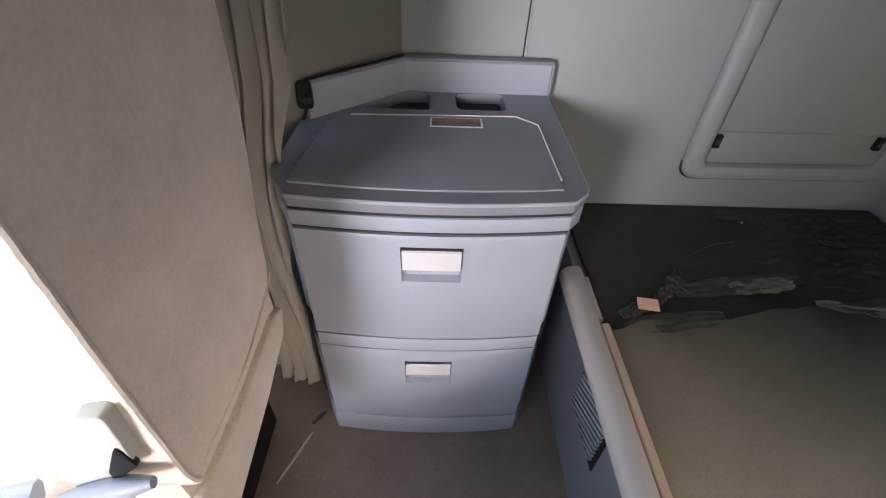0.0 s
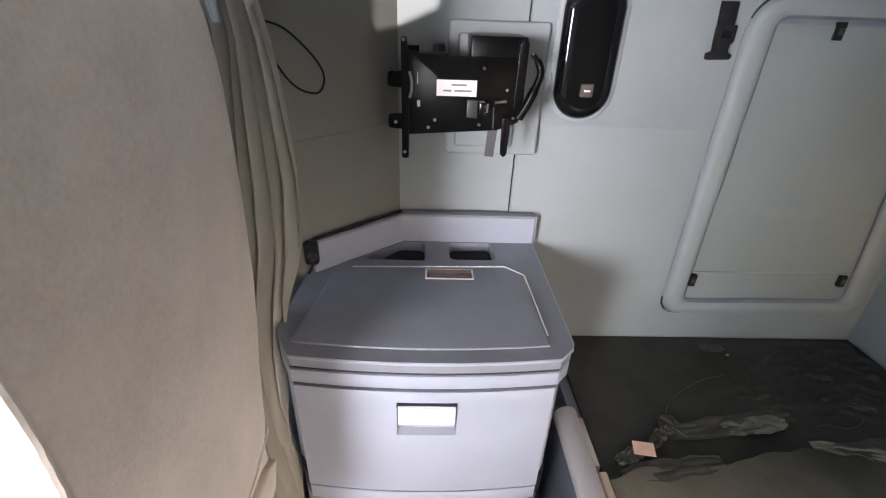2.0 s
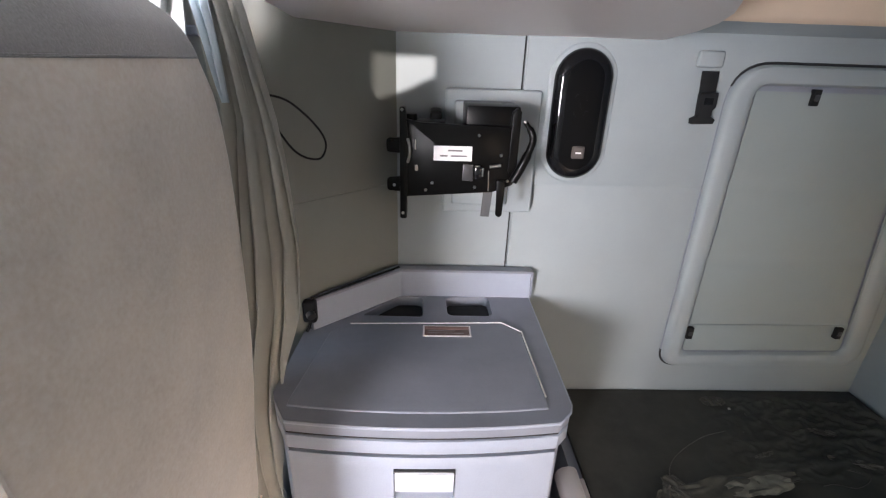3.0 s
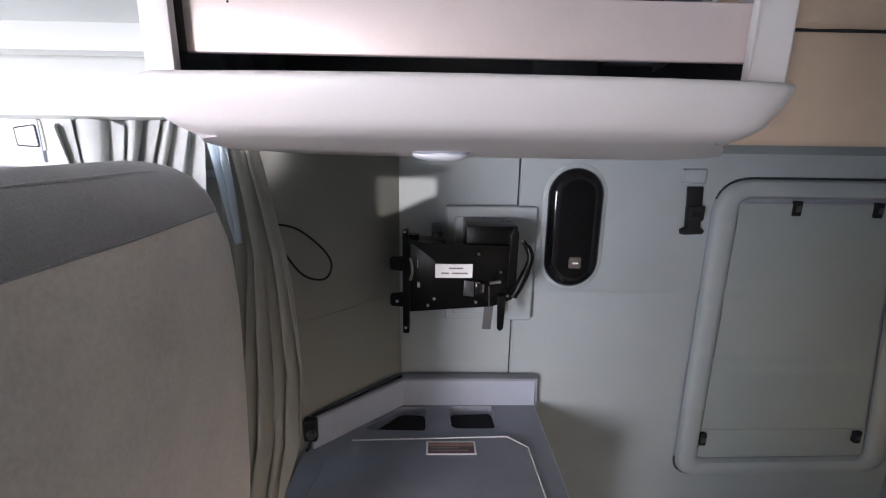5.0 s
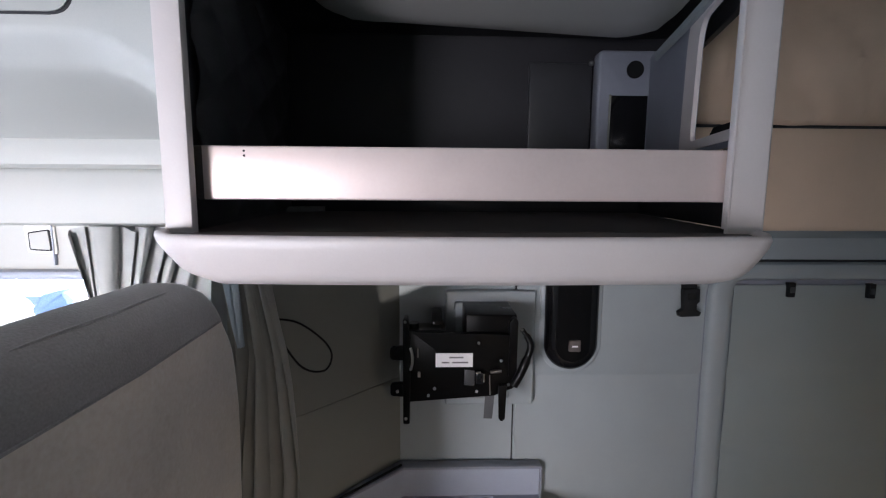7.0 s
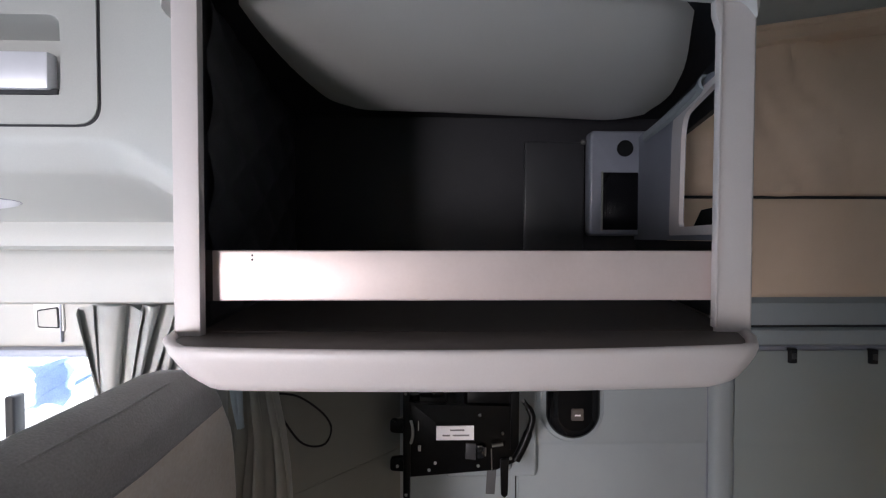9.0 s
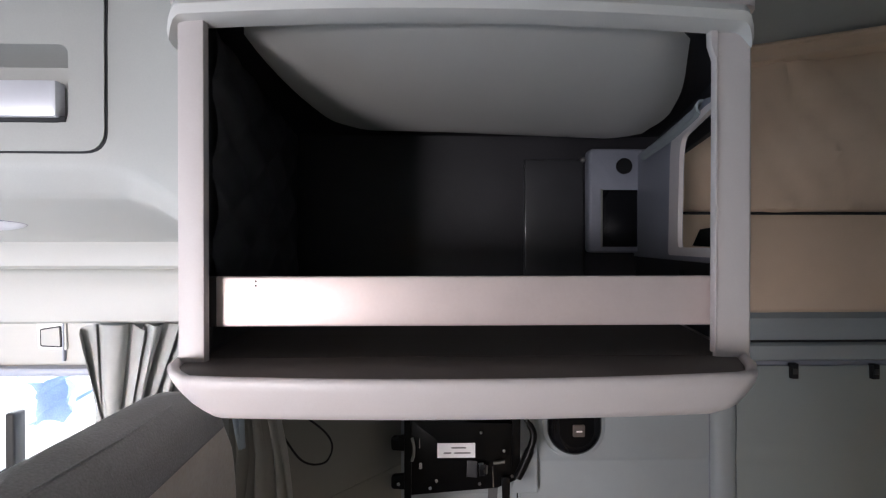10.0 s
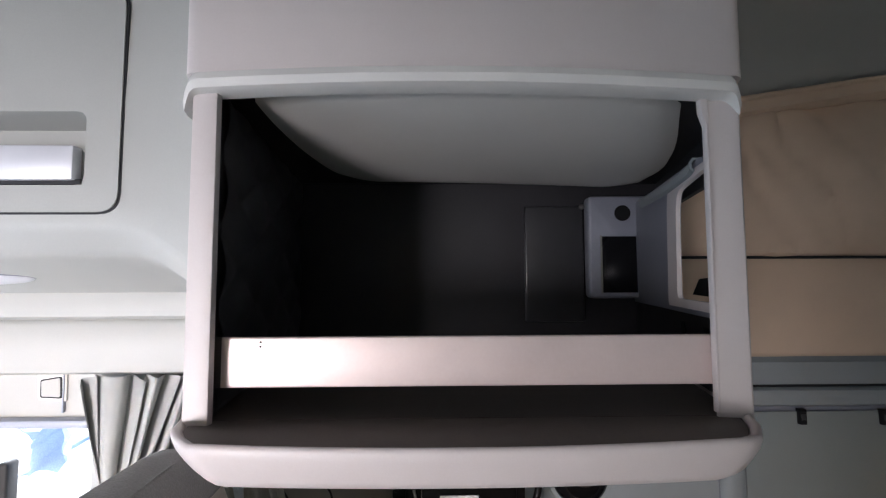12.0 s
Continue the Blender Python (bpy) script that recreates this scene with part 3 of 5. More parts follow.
    for u in (0.12, 0.30):
        part("slot", sheet_on_right(([(u, 1.645), (u + 0.03, 1.645), (u + 0.045, 1.668), (u + 0.015, 1.668)],), 0.0015, 0.004), "gap", t)
    part("upper_liner", prism([(0.4775, 0.3745), (0.556, 0.52), (0.660, 0.90), (0.668, 0.90), (0.564, 0.515), (0.482, 0.3745)], "z", 1.868, 1.94), "dark_liner", t, "black liner above the side wall")
    part("rear_bracket", prism([(0.53, 1.700), (0.62, 1.704), (0.60, 1.730), (0.54, 1.734)], "x", 0.588, 0.596), "black_plastic", t, "small black bracket behind the opening")
    # socket panel in the back corner
    panel = rounded([(0.480, 1.690), (0.640, 1.690), (0.640, 1.905), (0.480, 1.905)], 0.012)
    sock = part("socket_panel", prism(panel, "y", 0.800, 0.834, 0.006, 3), "cabinet_top", t, "grey moulded socket panel")
    part("socket", box(0.506, 0.578, 0.7965, 0.803, 1.702, 1.819, 0.001), "black_gloss", sock, "black rectangular socket opening")
    part("socket_edge", box(0.503, 0.506, 0.796, 0.801, 1.700, 1.821, 0.0008), "wall_dark", sock)
    m = bmesh.new()
    bmesh.ops.create_cone(m, cap_ends=True, segments=24, radius1=0.0165, radius2=0.0165, depth=0.004, matrix=Matrix.Translation((0.551, 0.7985, 1.868)) @ Matrix.Rotation(radians(90), 4, "X"))
    part("round_blank", m, "black_plastic", sock, "dark round blank")
    m = bmesh.new()
    bmesh.ops.create_uvsphere(m, u_segments=12, v_segments=8, radius=0.006, matrix=Matrix.Translation((0.471, 0.815, 1.884)))
    part("screw", m, "steel", t)
    # the flap, folded up under the roof of the bay
    left_edge = [(-0.052, 0.334), (-0.051, 0.422), (-0.043, 0.502), (-0.031, 0.584), (-0.014, 0.668), (0.021, 0.712)]
    right_edge = [(0.428, 0.348), (0.461, 0.416), (0.501, 0.496), (0.527, 0.563), (0.552, 0.647), (0.558, 0.785)]
    left_line, right_line = curve([(*p, 0) for p in left_edge], 3), curve([(*p, 0) for p in right_edge], 3)
    rows = []
    for j, (a, b) in enumerate(zip(left_line, right_line)):
        v = j / (len(left_line) - 1)
        row = []
        for i in range(29):
            u = i / 28
            x, y = a.x + (b.x - a.x) * u, a.y + (b.y - a.y) * u
            if v > 0.8:
                # the rear right corner is rounded off
                y -= 0.050 * max(0.0, (u - 0.88) / 0.12) ** 2 * (v - 0.8) / 0.2
            edge = min(1.0, min(u, 1 - u) / 0.10, (1 - v) / 0.12)
            row.append((x, y, 1.936 - 0.026 * v - 0.010 * math.sin(math.pi * min(1.0, v * 1.05)) + 0.009 * (1 - edge) ** 2))
        rows.append(row)
    part("flap", surface(rows, thick=-0.02), "white", t, "pale grey bulged flap folded up inside")
    arm = [[(q.x - 0.003, q.y, q.z - 0.010), (q.x - 0.008, q.y, q.z - 0.006), (q.x - 0.009, q.y, q.z + 0.003), (q.x - 0.004, q.y, q.z + 0.009), (q.x + 0.004, q.y, q.z + 0.009)] for q in curve([(0.572, 0.75, 1.880), (0.561, 0.71, 1.878), (0.530, 0.58, 1.874), (0.508, 0.48, 1.876), (0.499, 0.45, 1.880)], 4)]
    part("flap_arm", surface(arm, thick=0.003), "wall", t, "grey moulded hinge arm")
    # retaining bar
    bar = prism(rounded([(0.353, 1.620), (0.361, 1.620), (0.361, 1.6715), (0.353, 1.6715)], 0.002, 3), "x", -0.0640, 0.4550)
    rail = part("retaining_bar", bar, "rail", t, "rose-tinted satin aluminium bar")
    part("bar_bracket", box(-0.0760, -0.0635, 0.3535, 0.362, 1.620, 1.6715, 0.001), "tray", t, "brown end bracket of the bar")
    for z in (1.662, 1.6665):
        m = bmesh.new()
        bmesh.ops.create_uvsphere(m, u_segments=8, v_segments=6, radius=0.0011, matrix=Matrix.Translation((-0.024, 0.3525, z)))
        part("dent", m, "gap", rail)
    # brow trim over the bay and the front above it
    rows = []
    for dy, dz in ((0.345, -0.012), (0.330, -0.011), (0.323, -0.008), (0.320, 0.0), (0.323, 0.008), (0.329, 0.011), (0.345, 0.012)):
        row = []
        for i in range(121):
            u = i / 120
            x = -0.101 + 0.580 * u
            e = max(0.0, (abs(2 * u - 1) - 0.94) / 0.06)
            z = 1.9405 - 0.010 * (2 * u - 1) ** 2 - 0.018 * e * e
            row.append((x, dy + 0.012 * e * e, z + dz))
        rows.append(row)
    part("brow", surface(rows), "white", t, "pale rounded trim over the bay")
    part("front_panel", prism(rounded([(-0.104, 0.985), (-0.104, 0.330), (0.484, 0.330), (0.60, 0.985)], [0, 0.02, 0.02, 0]), "z", 1.943, CEIL), "ivory", t, "plain ivory front above the bay")
    # lamp under the tray
    lamp = part("lamp_bezel", prism(rounded([(0.132, 0.436), (0.204, 0.436), (0.200, 0.474), (0.136, 0.474)], 0.015), "z", 1.5305, 1.540, 0.002), "cabinet_top", t, "oval lamp bezel")
    m = bmesh.new()
    bmesh.ops.create_uvsphere(m, u_segments=24, v_segments=10, radius=1.0, matrix=Matrix.Translation((0.168, 0.455, 1.5290)) @ Matrix.Diagonal((0.034, 0.020, 0.008, 1)))
    part("lens", m, "silver", lamp, "clear ribbed lamp lens")
    return t


locker()


# ---- cabinet behind the seat ----
def front_y(x):
    return 0.4835 + 0.016 * ((x - 0.16) / 0.245) ** 2


def cabinet_outline(inset=0.0):
    c = [(-0.085 + 0.485 * i / 16, front_y(-0.085 + 0.485 * i / 16) + inset) for i in range(17)]
    return c + [(0.424 - inset, 0.524 + inset * 0.5), (0.430 - inset, 0.54), (0.430 - inset, 0.966), (0.086, 0.966), (-0.120, 0.770), (-0.125 + inset, 0.57), (-0.117 + inset, 0.55)]


def drawer_front(x0, x1, z0, z1, hx0, hx1, hz0, hz1, lift=0.003):
    """A bowed front with a hollow for the handle."""
    xs = sorted(set([x0 + (x1 - x0) * i / 14 for i in range(15)] + [hx0, hx1]))
    zs = [z0, z0 + 0.006, hz0, hz1, z1 - 0.006, z1]
    m = bmesh.new()
    def y(x, z):
        edge = 0.0025 if z in (z0, z1) or x in (xs[0], xs[-1]) else 0.0
        return front_y(x) - lift + edge + 0.002
    grid = [[m.verts.new((x, y(x, z), z)) for x in xs] for z in zs]
    for j in range(len(zs) - 1):
        for i in range(len(xs) - 1):
            if zs[j] == hz0 and xs[i] >= hx0 - 1e-6 and xs[i + 1] <= hx1 + 1e-6:
                continue
            m.faces.new((grid[j][i], grid[j][i + 1], grid[j + 1][i + 1], grid[j + 1][i]))
    rim = [v for v in (grid[0] + [r[-1] for r in grid[1:-1]] + list(reversed(grid[-1])) + [r[0] for r in reversed(grid[1:-1])])]
    back = [m.verts.new((v.co.x, v.co.y + 0.012, v.co.z)) for v in rim]
    for i in range(len(rim)):
        j = (i + 1) % len(rim)
        m.faces.new((rim[i], rim[j], back[j], back[i]))
    # hollow: steep top, sloping floor
    inner = [i for i, x in enumerate(xs) if hx0 - 1e-6 <= x <= hx1 + 1e-6]
    low, high = grid[2], grid[3]
    deep_h = {i: m.verts.new((xs[i] * 0.98 + 0.02 * (hx0 + hx1) / 2, front_y(xs[i]) + 0.026, hz1 - 0.004)) for i in inner}
    deep_l = {i: m.verts.new((xs[i] * 0.98 + 0.02 * (hx0 + hx1) / 2, front_y(xs[i]) + 0.014, hz0 + 0.006)) for i in inner}
    for a, b in zip(inner, inner[1:]):
        m.faces.new((high[a], high[b], deep_h[b], deep_h[a]))
        m.faces.new((deep_h[a], deep_h[b], deep_l[b], deep_l[a]))
        m.faces.new((deep_l[a], deep_l[b], low[b], low[a]))
    for i in (inner[0], inner[-1]):
        m.faces.new((high[i], deep_h[i], deep_l[i], low[i]))
    return m


def handle_bar(x0, x1, z0, z1):
    rows = []
    for z, d in ((z0, 0.001), (z0 + 0.002, -0.003), (z1 - 0.012, -0.006), (z1 - 0.002, -0.006), (z1, -0.002)):
        rows.append([(x, front_y(x) - 0.004 + d, z) for x in [x0 + (x1 - x0) * i / 8 for i in range(9)]])
    return surface(rows, thick=0.006)


def storage_cabinet():
    t = thing("storage_cabinet", "blue-grey moulded two-drawer cabinet with cup holders on top", "cabinet")
    body = [(x, y + 0.012) if y < 0.56 else (x, y) for x, y in cabinet_outline(0.006)]
    part("body", prism(body, "z", FLOOR, 0.846), "cabinet", t)
    band_line = cabinet_outline(0.0)
    part("top_band", prism(band_line, "z", 0.8085, 0.8385, 0.002), "cabinet", t)
    part("band_joint", prism(cabinet_outline(0.005), "z", 0.836, 0.848), "gap", t)
    part("drawer_joint", prism([(x, y + 0.004) if y < 0.56 else (x, y) for x, y in cabinet_outline(0.004)], "z", 0.796, 0.810), "gap", t)
    d1 = part("drawer", drawer_front(-0.084, 0.399, 0.515, 0.7995, 0.105, 0.217, 0.690, 0.7745), "cabinet", t)
    part("handle", handle_bar(0.108, 0.214, 0.7235, 0.773), "silver", d1, "bright satin silver handle")
    part("handle_shadow_gap", box(0.1055, 0.2165, front_y(0.16) - 0.006, front_y(0.16) + 0.02, 0.768, 0.7755), "gap", d1)
    part("rail_strip", drawer_front(-0.083, 0.398, 0.4725, 0.5105, 0.15, 0.17, 0.4795, 0.480, 0.003), "cabinet", t)
    part("strip_joint", prism([(x, y + 0.002) if y < 0.56 else (x, y) for x, y in cabinet_outline(0.005)], "z", 0.462, 0.518), "gap", t)
    d2 = part("drawer", drawer_front(-0.083, 0.398, 0.1765, 0.4695, 0.106, 0.213, 0.342, 0.4325), "cabinet", t)
    part("handle", handle_bar(0.109, 0.210, 0.387, 0.431), "silver", d2, "bright satin silver handle")
    part("kick_panel", prism([(x, y - 0.006) if y < 0.56 else (x, y) for x, y in cabinet_outline(0.007)], "z", FLOOR + 0.002, 0.1735, 0.003), "cabinet", t)
    p1 = rounded([(-0.002, 0.845), (0.082, 0.938), (0.149, 0.937), (0.151, 0.840)], [0.008, 0.03, 0.020, 0.014])
    p2 = rounded([(0.206, 0.938), (0.322, 0.944), (0.324, 0.848), (0.211, 0.848)], 0.019)
    top = part("worktop", plate_with_holes(rounded(cabinet_outline(0.0), 0.010, 3), [p1, p2], 0.8475, 0.8715), "cabinet_top", t, "smooth grey worktop")
    edge = [(x, y + 0.004, 0.8665) for x, y in cabinet_outline(0.0)][:20]
    part("worktop_edge", tube(edge, 0.0050, 8), "cabinet", top)
    for p in (p1, p2):
        part("cup_holder", pocket(p, 0.8718, 0.052), "cabinet_top", top, "square moulded cup holder")
    front = [(-0.090 + 0.476 * i / 14, front_y(-0.090 + 0.476 * i / 14) + 0.033) for i in range(15)]
    lid = front + rounded([(0.386, 0.540), (0.379, 0.778), (0.338, 0.813), (-0.020, 0.800), (-0.060, 0.770), (-0.090, 0.545)], [0.0, 0.01, 0.01, 0.01, 0.02, 0.0], 4)
    lid_ob = part("lid", prism(lid, "z", 0.869, 0.8746, 0.0028, 4), "cabinet_top", top, "raised lid panel with a painted highlight along its edge")
    # the raised lip's highlight is drawn as a thin white line
    line = [(x, y, 0.8742) for x, y in ((0.387, 0.560), (0.3815, 0.777), (0.339, 0.815), (-0.02, 0.803))]
    part("lid_edge", tube(line, 0.0016, 6), "white", lid_ob, "white line put in for the edge's highlight")
    lab = part("warning_label", box(0.151, 0.262, 0.752, 0.796, 0.8752, 0.8760), "paper", lid_ob, "dark red warning label with a white border")
    part("label_field", box(0.155, 0.258, 0.756, 0.792, 0.8761, 0.8764), "red_label", lab)
    part("label_band", box(0.156, 0.257, 0.779, 0.791, 0.8765, 0.8768), "label_pink", lab, "faded pink heading band")
    for k in range(2):
        part("label_line", box(0.162, 0.245 - 0.02 * k, 0.763 + 0.009 * k, 0.766 + 0.009 * k, 0.8765, 0.8768), "print", lab)
    splash = [(0.432, 0.945), (0.432, 0.972), (0.080, 0.972), (-0.112, 0.792), (-0.100, 0.775), (0.090, 0.945)]
    sp = part("backsplash", prism(splash, "z", 0.870, 0.944, 0.003), "cabinet", t, "low upstand along the wall")
    part("backsplash_end", box(0.4325, 0.4385, 0.944, 0.972, 0.871, 0.946, 0.002), "cabinet_top", sp, "dark end cap")
    part("backsplash_cap", prism([(0.434, 0.941), (0.434, 0.973), (0.079, 0.973), (-0.114, 0.791), (-0.101, 0.772), (0.091, 0.941)], "z", 0.943, 0.951, 0.003), "cabinet_top", sp, "dark cap strip")
    return t


storage_cabinet()


# ---- bunk ----
def bunk():
    t = thing("bunk", "bare dark bunk base with a pale rounded front rail", "bunk")
    part("platform", box(0.545, REAR - 0.002, -1.55, SIDE - 0.004, 0.505, 0.5425), "carpet", t, "black dusty bunk board")
    part("base_panel", box(0.520, 0.545, -1.55, SIDE - 0.01, FLOOR, 0.53), "cabinet_top", t, "grey base panel")
    sec = [(0.490, 0.512), (0.478, 0.522), (0.475, 0.538), (0.479, 0.553), (0.490, 0.563), (0.505, 0.567), (0.519, 0.565), (0.527, 0.556), (0.527, 0.500), (0.510, 0.500)]
    part("front_rail", prism(sec, "y", -1.50, 0.672, 0.003), "ivory", t, "pale rounded rail")
    # sunlight's warmth on this strip is put into its cream colour
    part("rail_strip", prism([(0.528, 0.500), (0.528, 0.556), (0.531, 0.560), (0.543, 0.560), (0.546, 0.556), (0.546, 0.500)], "y", -1.50, 0.50, 0.001), "cream", t, "narrow edge strip in a cream that stands for warm sunlight")
    part("rail_stub", prism([(0.528, 0.500), (0.528, 0.550), (0.537, 0.552), (0.540, 0.548), (0.540, 0.500)], "y", 0.52, 0.650, 0.001), "ivory", t)
    v = part("vent_grille", box(0.5165, 0.5205, 0.30, 0.475, 0.30, 0.49, 0.001), "black_plastic", t, "louvred vent in the base panel")
    for k in range(15):
        # slats lean: they climb towards the foot of the rail
        z = 0.205 + 0.0165 * k
        y0, y1, climb = 0.312, 0.463, 0.58
        pts = [(y, z + climb * (0.463 - y)) for y in (y0 + (y1 - y0) * i / 12 for i in range(13))]
        pts = [q for q in pts if 0.310 < q[1] < 0.482]
        if len(pts) > 1:
            (ya, za), (yb, zb) = pts[0], pts[-1]
            part("slat", prism([(ya, za), (yb, zb), (yb, zb + 0.008), (ya, za + 0.008)], "x", 0.510, 0.5175), "cabinet", v)
    return t


bunk()


# ---- passenger seat ----
def seat():
    t = thing("passenger_seat", "beige velour passenger seat with a high grey headrest", "seat")
    # outline of the back, in y and z, from the lower near corner round
    far = [(0.640, 0.30), (0.648, 0.38), (0.664, 0.44), (0.694, 0.488), (0.73, 0.502), (0.80, 0.510), (0.90, 0.545), (1.0, 0.568), (1.10, 0.580), (1.20, 0.588), (1.30, 0.590), (1.37, 0.583)]
    def far_y(z):
        pts = far + [(1.40, 0.574), (1.425, 0.560), (1.44, 0.549), (1.47, 0.537), (1.49, 0.524), (1.503, 0.508), (1.512, 0.482), (1.518, 0.44)]
        for (z0, y0), (z1, y1) in zip(pts, pts[1:]):
            if z <= z1:
                return y0 + (y1 - y0) * max(0.0, (z - z0) / (z1 - z0))
        return pts[-1][1]
    def near_y(z):
        pts = [(0.64, 0.15), (0.66, 0.128), (0.70, 0.122), (0.9, 0.125), (1.1, 0.132), (1.3, 0.125), (1.40, 0.135), (1.45, 0.150), (1.49, 0.17), (1.503, 0.19), (1.512, 0.22), (1.518, 0.27)]
        for (z0, y0), (z1, y1) in zip(pts, pts[1:]):
            if z <= z1:
                return y0 + (y1 - y0) * max(0.0, (z - z0) / (z1 - z0))
        return pts[-1][1]
    def shell(z_list, x_back, x_front, grow=0.0, r=0.02):
        rows = []
        for z in z_list:
            a, b = near_y(z) - grow, far_y(z) + grow
            back, front = x_back(z), x_front(z)
            rr = min(r, (b - a) / 3, (back - front) / 2.2)
            loop = rounded([(back, a), (back + 0.008, (a + b) / 2), (back, b), (front, b), (front, a)], [rr * 0.4, 0, rr, rr, rr * 0.4], 5)
            rows.append([(x, y, z) for x, y in loop])
        m = surface(rows, close_u=True)
        m.verts.ensure_lookup_table()
        n = len(rows[0])
        m.faces.new([m.verts[i] for i in range(n)])
        m.faces.new([m.verts[len(rows) * n - n + i] for i in range(n)])
        return m
    zs = [0.64, 0.643, 0.648, 0.655, 0.664, 0.675, 0.69, 0.71, 0.73, 0.76, 0.84, 0.92, 1.0, 1.08, 1.16, 1.24, 1.30, 1.35, 1.385, 1.40, 1.42, 1.4470]
    part("backrest", shell(zs, lambda z: -0.142 - (0.02 if z < 0.645 else 0.008 if z < 0.656 else 0), lambda z: -0.30), "seat", t, "beige velour back")
    hz = [1.4445, 1.4475, 1.451, 1.455, 1.46, 1.47, 1.48, 1.49, 1.498, 1.505, 1.51, 1.514, 1.517, 1.518]
    head = shell(hz, lambda z: -0.141 - 0.052 * (1 - math.sqrt(max(0.0, 1 - max(0, (z - 1.43) / 0.088) ** 2))), lambda z: -0.28 + 0.085 * max(0.0, (z - 1.43) / 0.088), 0.0015)
    part("headrest", head, "seat_head", t, "grey velour head section")
    seam = [(-0.1415, 0.165, 1.4465), (-0.1375, 0.25, 1.4465), (-0.1335, 0.345, 1.4465), (-0.1375, 0.45, 1.4465), (-0.1415, 0.53, 1.4465)]
    part("seam", tube(curve(seam, 6), 0.0012, 6), "seat_head", t)
    part("lower_panel", prism([(0.135, 0.445), (0.37, 0.468), (0.50, 0.50), (0.53, 0.55), (0.525, 0.66), (0.135, 0.66)], "x", -0.30, -0.172, 0.008), "seat", t, "beige lower back cover")
    part("lower_hem", prism([(0.135, 0.440), (0.20, 0.450), (0.371, 0.471), (0.502, 0.502), (0.530, 0.556), (0.49, 0.574), (0.324, 0.570), (0.208, 0.580), (0.135, 0.590)], "x", -0.20, -0.156, 0.006, 3), "seat", t, "turned-up hem of the lower cover")
    welt = [(-0.1425 + 0.0005 * noise.noise(Vector((k * 1.7, 0, 3))), near_y(0.655 + 0.012 * k) + 0.005 + 0.0007 * noise.noise(Vector((k * 0.9, 5, 3))), 0.655 + 0.012 * k) for k in range(66)]
    part("edge_welt", tube(welt, [0.0052 + 0.0006 * noise.noise(Vector((k * 2.3, 9, 1))) for k in range(66)], 8), "seat", t, "fuzzy rounded edge")
    back_seam = [(-0.1405 + 0.007 * math.sin(math.pi * k / 24), 0.160 + 0.33 * k / 24, 0.668 + 0.030 * (k / 24) ** 3) for k in range(25)]
    part("back_seam", tube(back_seam, 0.0018, 6), "seat", t)
    crest = []
    for k in range(31):
        u = k / 30
        z = 1.507 - 0.020 * (2 * u - 1) ** 6
        a, b = near_y(z), far_y(z)
        crest.append((-0.1665 + 0.0075 * (1 - abs(2 * u - 1)) - 0.014 * (2 * u - 1) ** 6, a + 0.004 + (b - a - 0.008) * u, z))
    part("head_piping", tube(crest, 0.0020, 6), "seat_head", t, "piping along the crown")
    side = rounded([(-0.150, 0.880), (-0.182, 0.872), (-0.252, 0.775), (-0.262, 0.660), (-0.215, 0.650), (-0.205, 0.725), (-0.160, 0.775)], 0.008, 3)
    part("recliner_cover", prism(side, "y", 0.106, 0.128, 0.009, 3), "overhead", t, "grey recliner side cover")
    part("recliner_slot", prism(rounded([(-0.162, 0.825), (-0.196, 0.760), (-0.200, 0.735), (-0.158, 0.775)], 0.005, 3), "y", 0.1035, 0.112, 0.001), "black_plastic", t, "dark slot of the recliner")
    part("recliner_lever", tube(curve([(-0.150, 0.100, 0.745), (-0.185, 0.096, 0.738), (-0.225, 0.094, 0.722), (-0.27, 0.094, 0.705)], 5), [0.005 + 0.010 * math.sin(math.pi * (k + 1) / 17) for k in range(16)], 12), "cabinet", t, "grey recliner lever")
    part("cushion", box(-0.78, -0.28, 0.09, 0.60, 0.48, 0.63, 0.05, 4), "seat", t, "beige velour cushion")
    part("pedestal", box(-0.66, -0.26, 0.18, 0.52, FLOOR, 0.50, 0.01), "black_plastic", t, "dark pedestal")
    m = tube(curve([(-0.33, 0.105, 0.66), (-0.42, 0.07, 0.68), (-0.55, 0.06, 0.69), (-0.66, 0.07, 0.68)], 5), [0.03] * 16, 10)
    part("belt_cover", m, "cabinet", t, "grey side bolster trim")
    return t


seat()


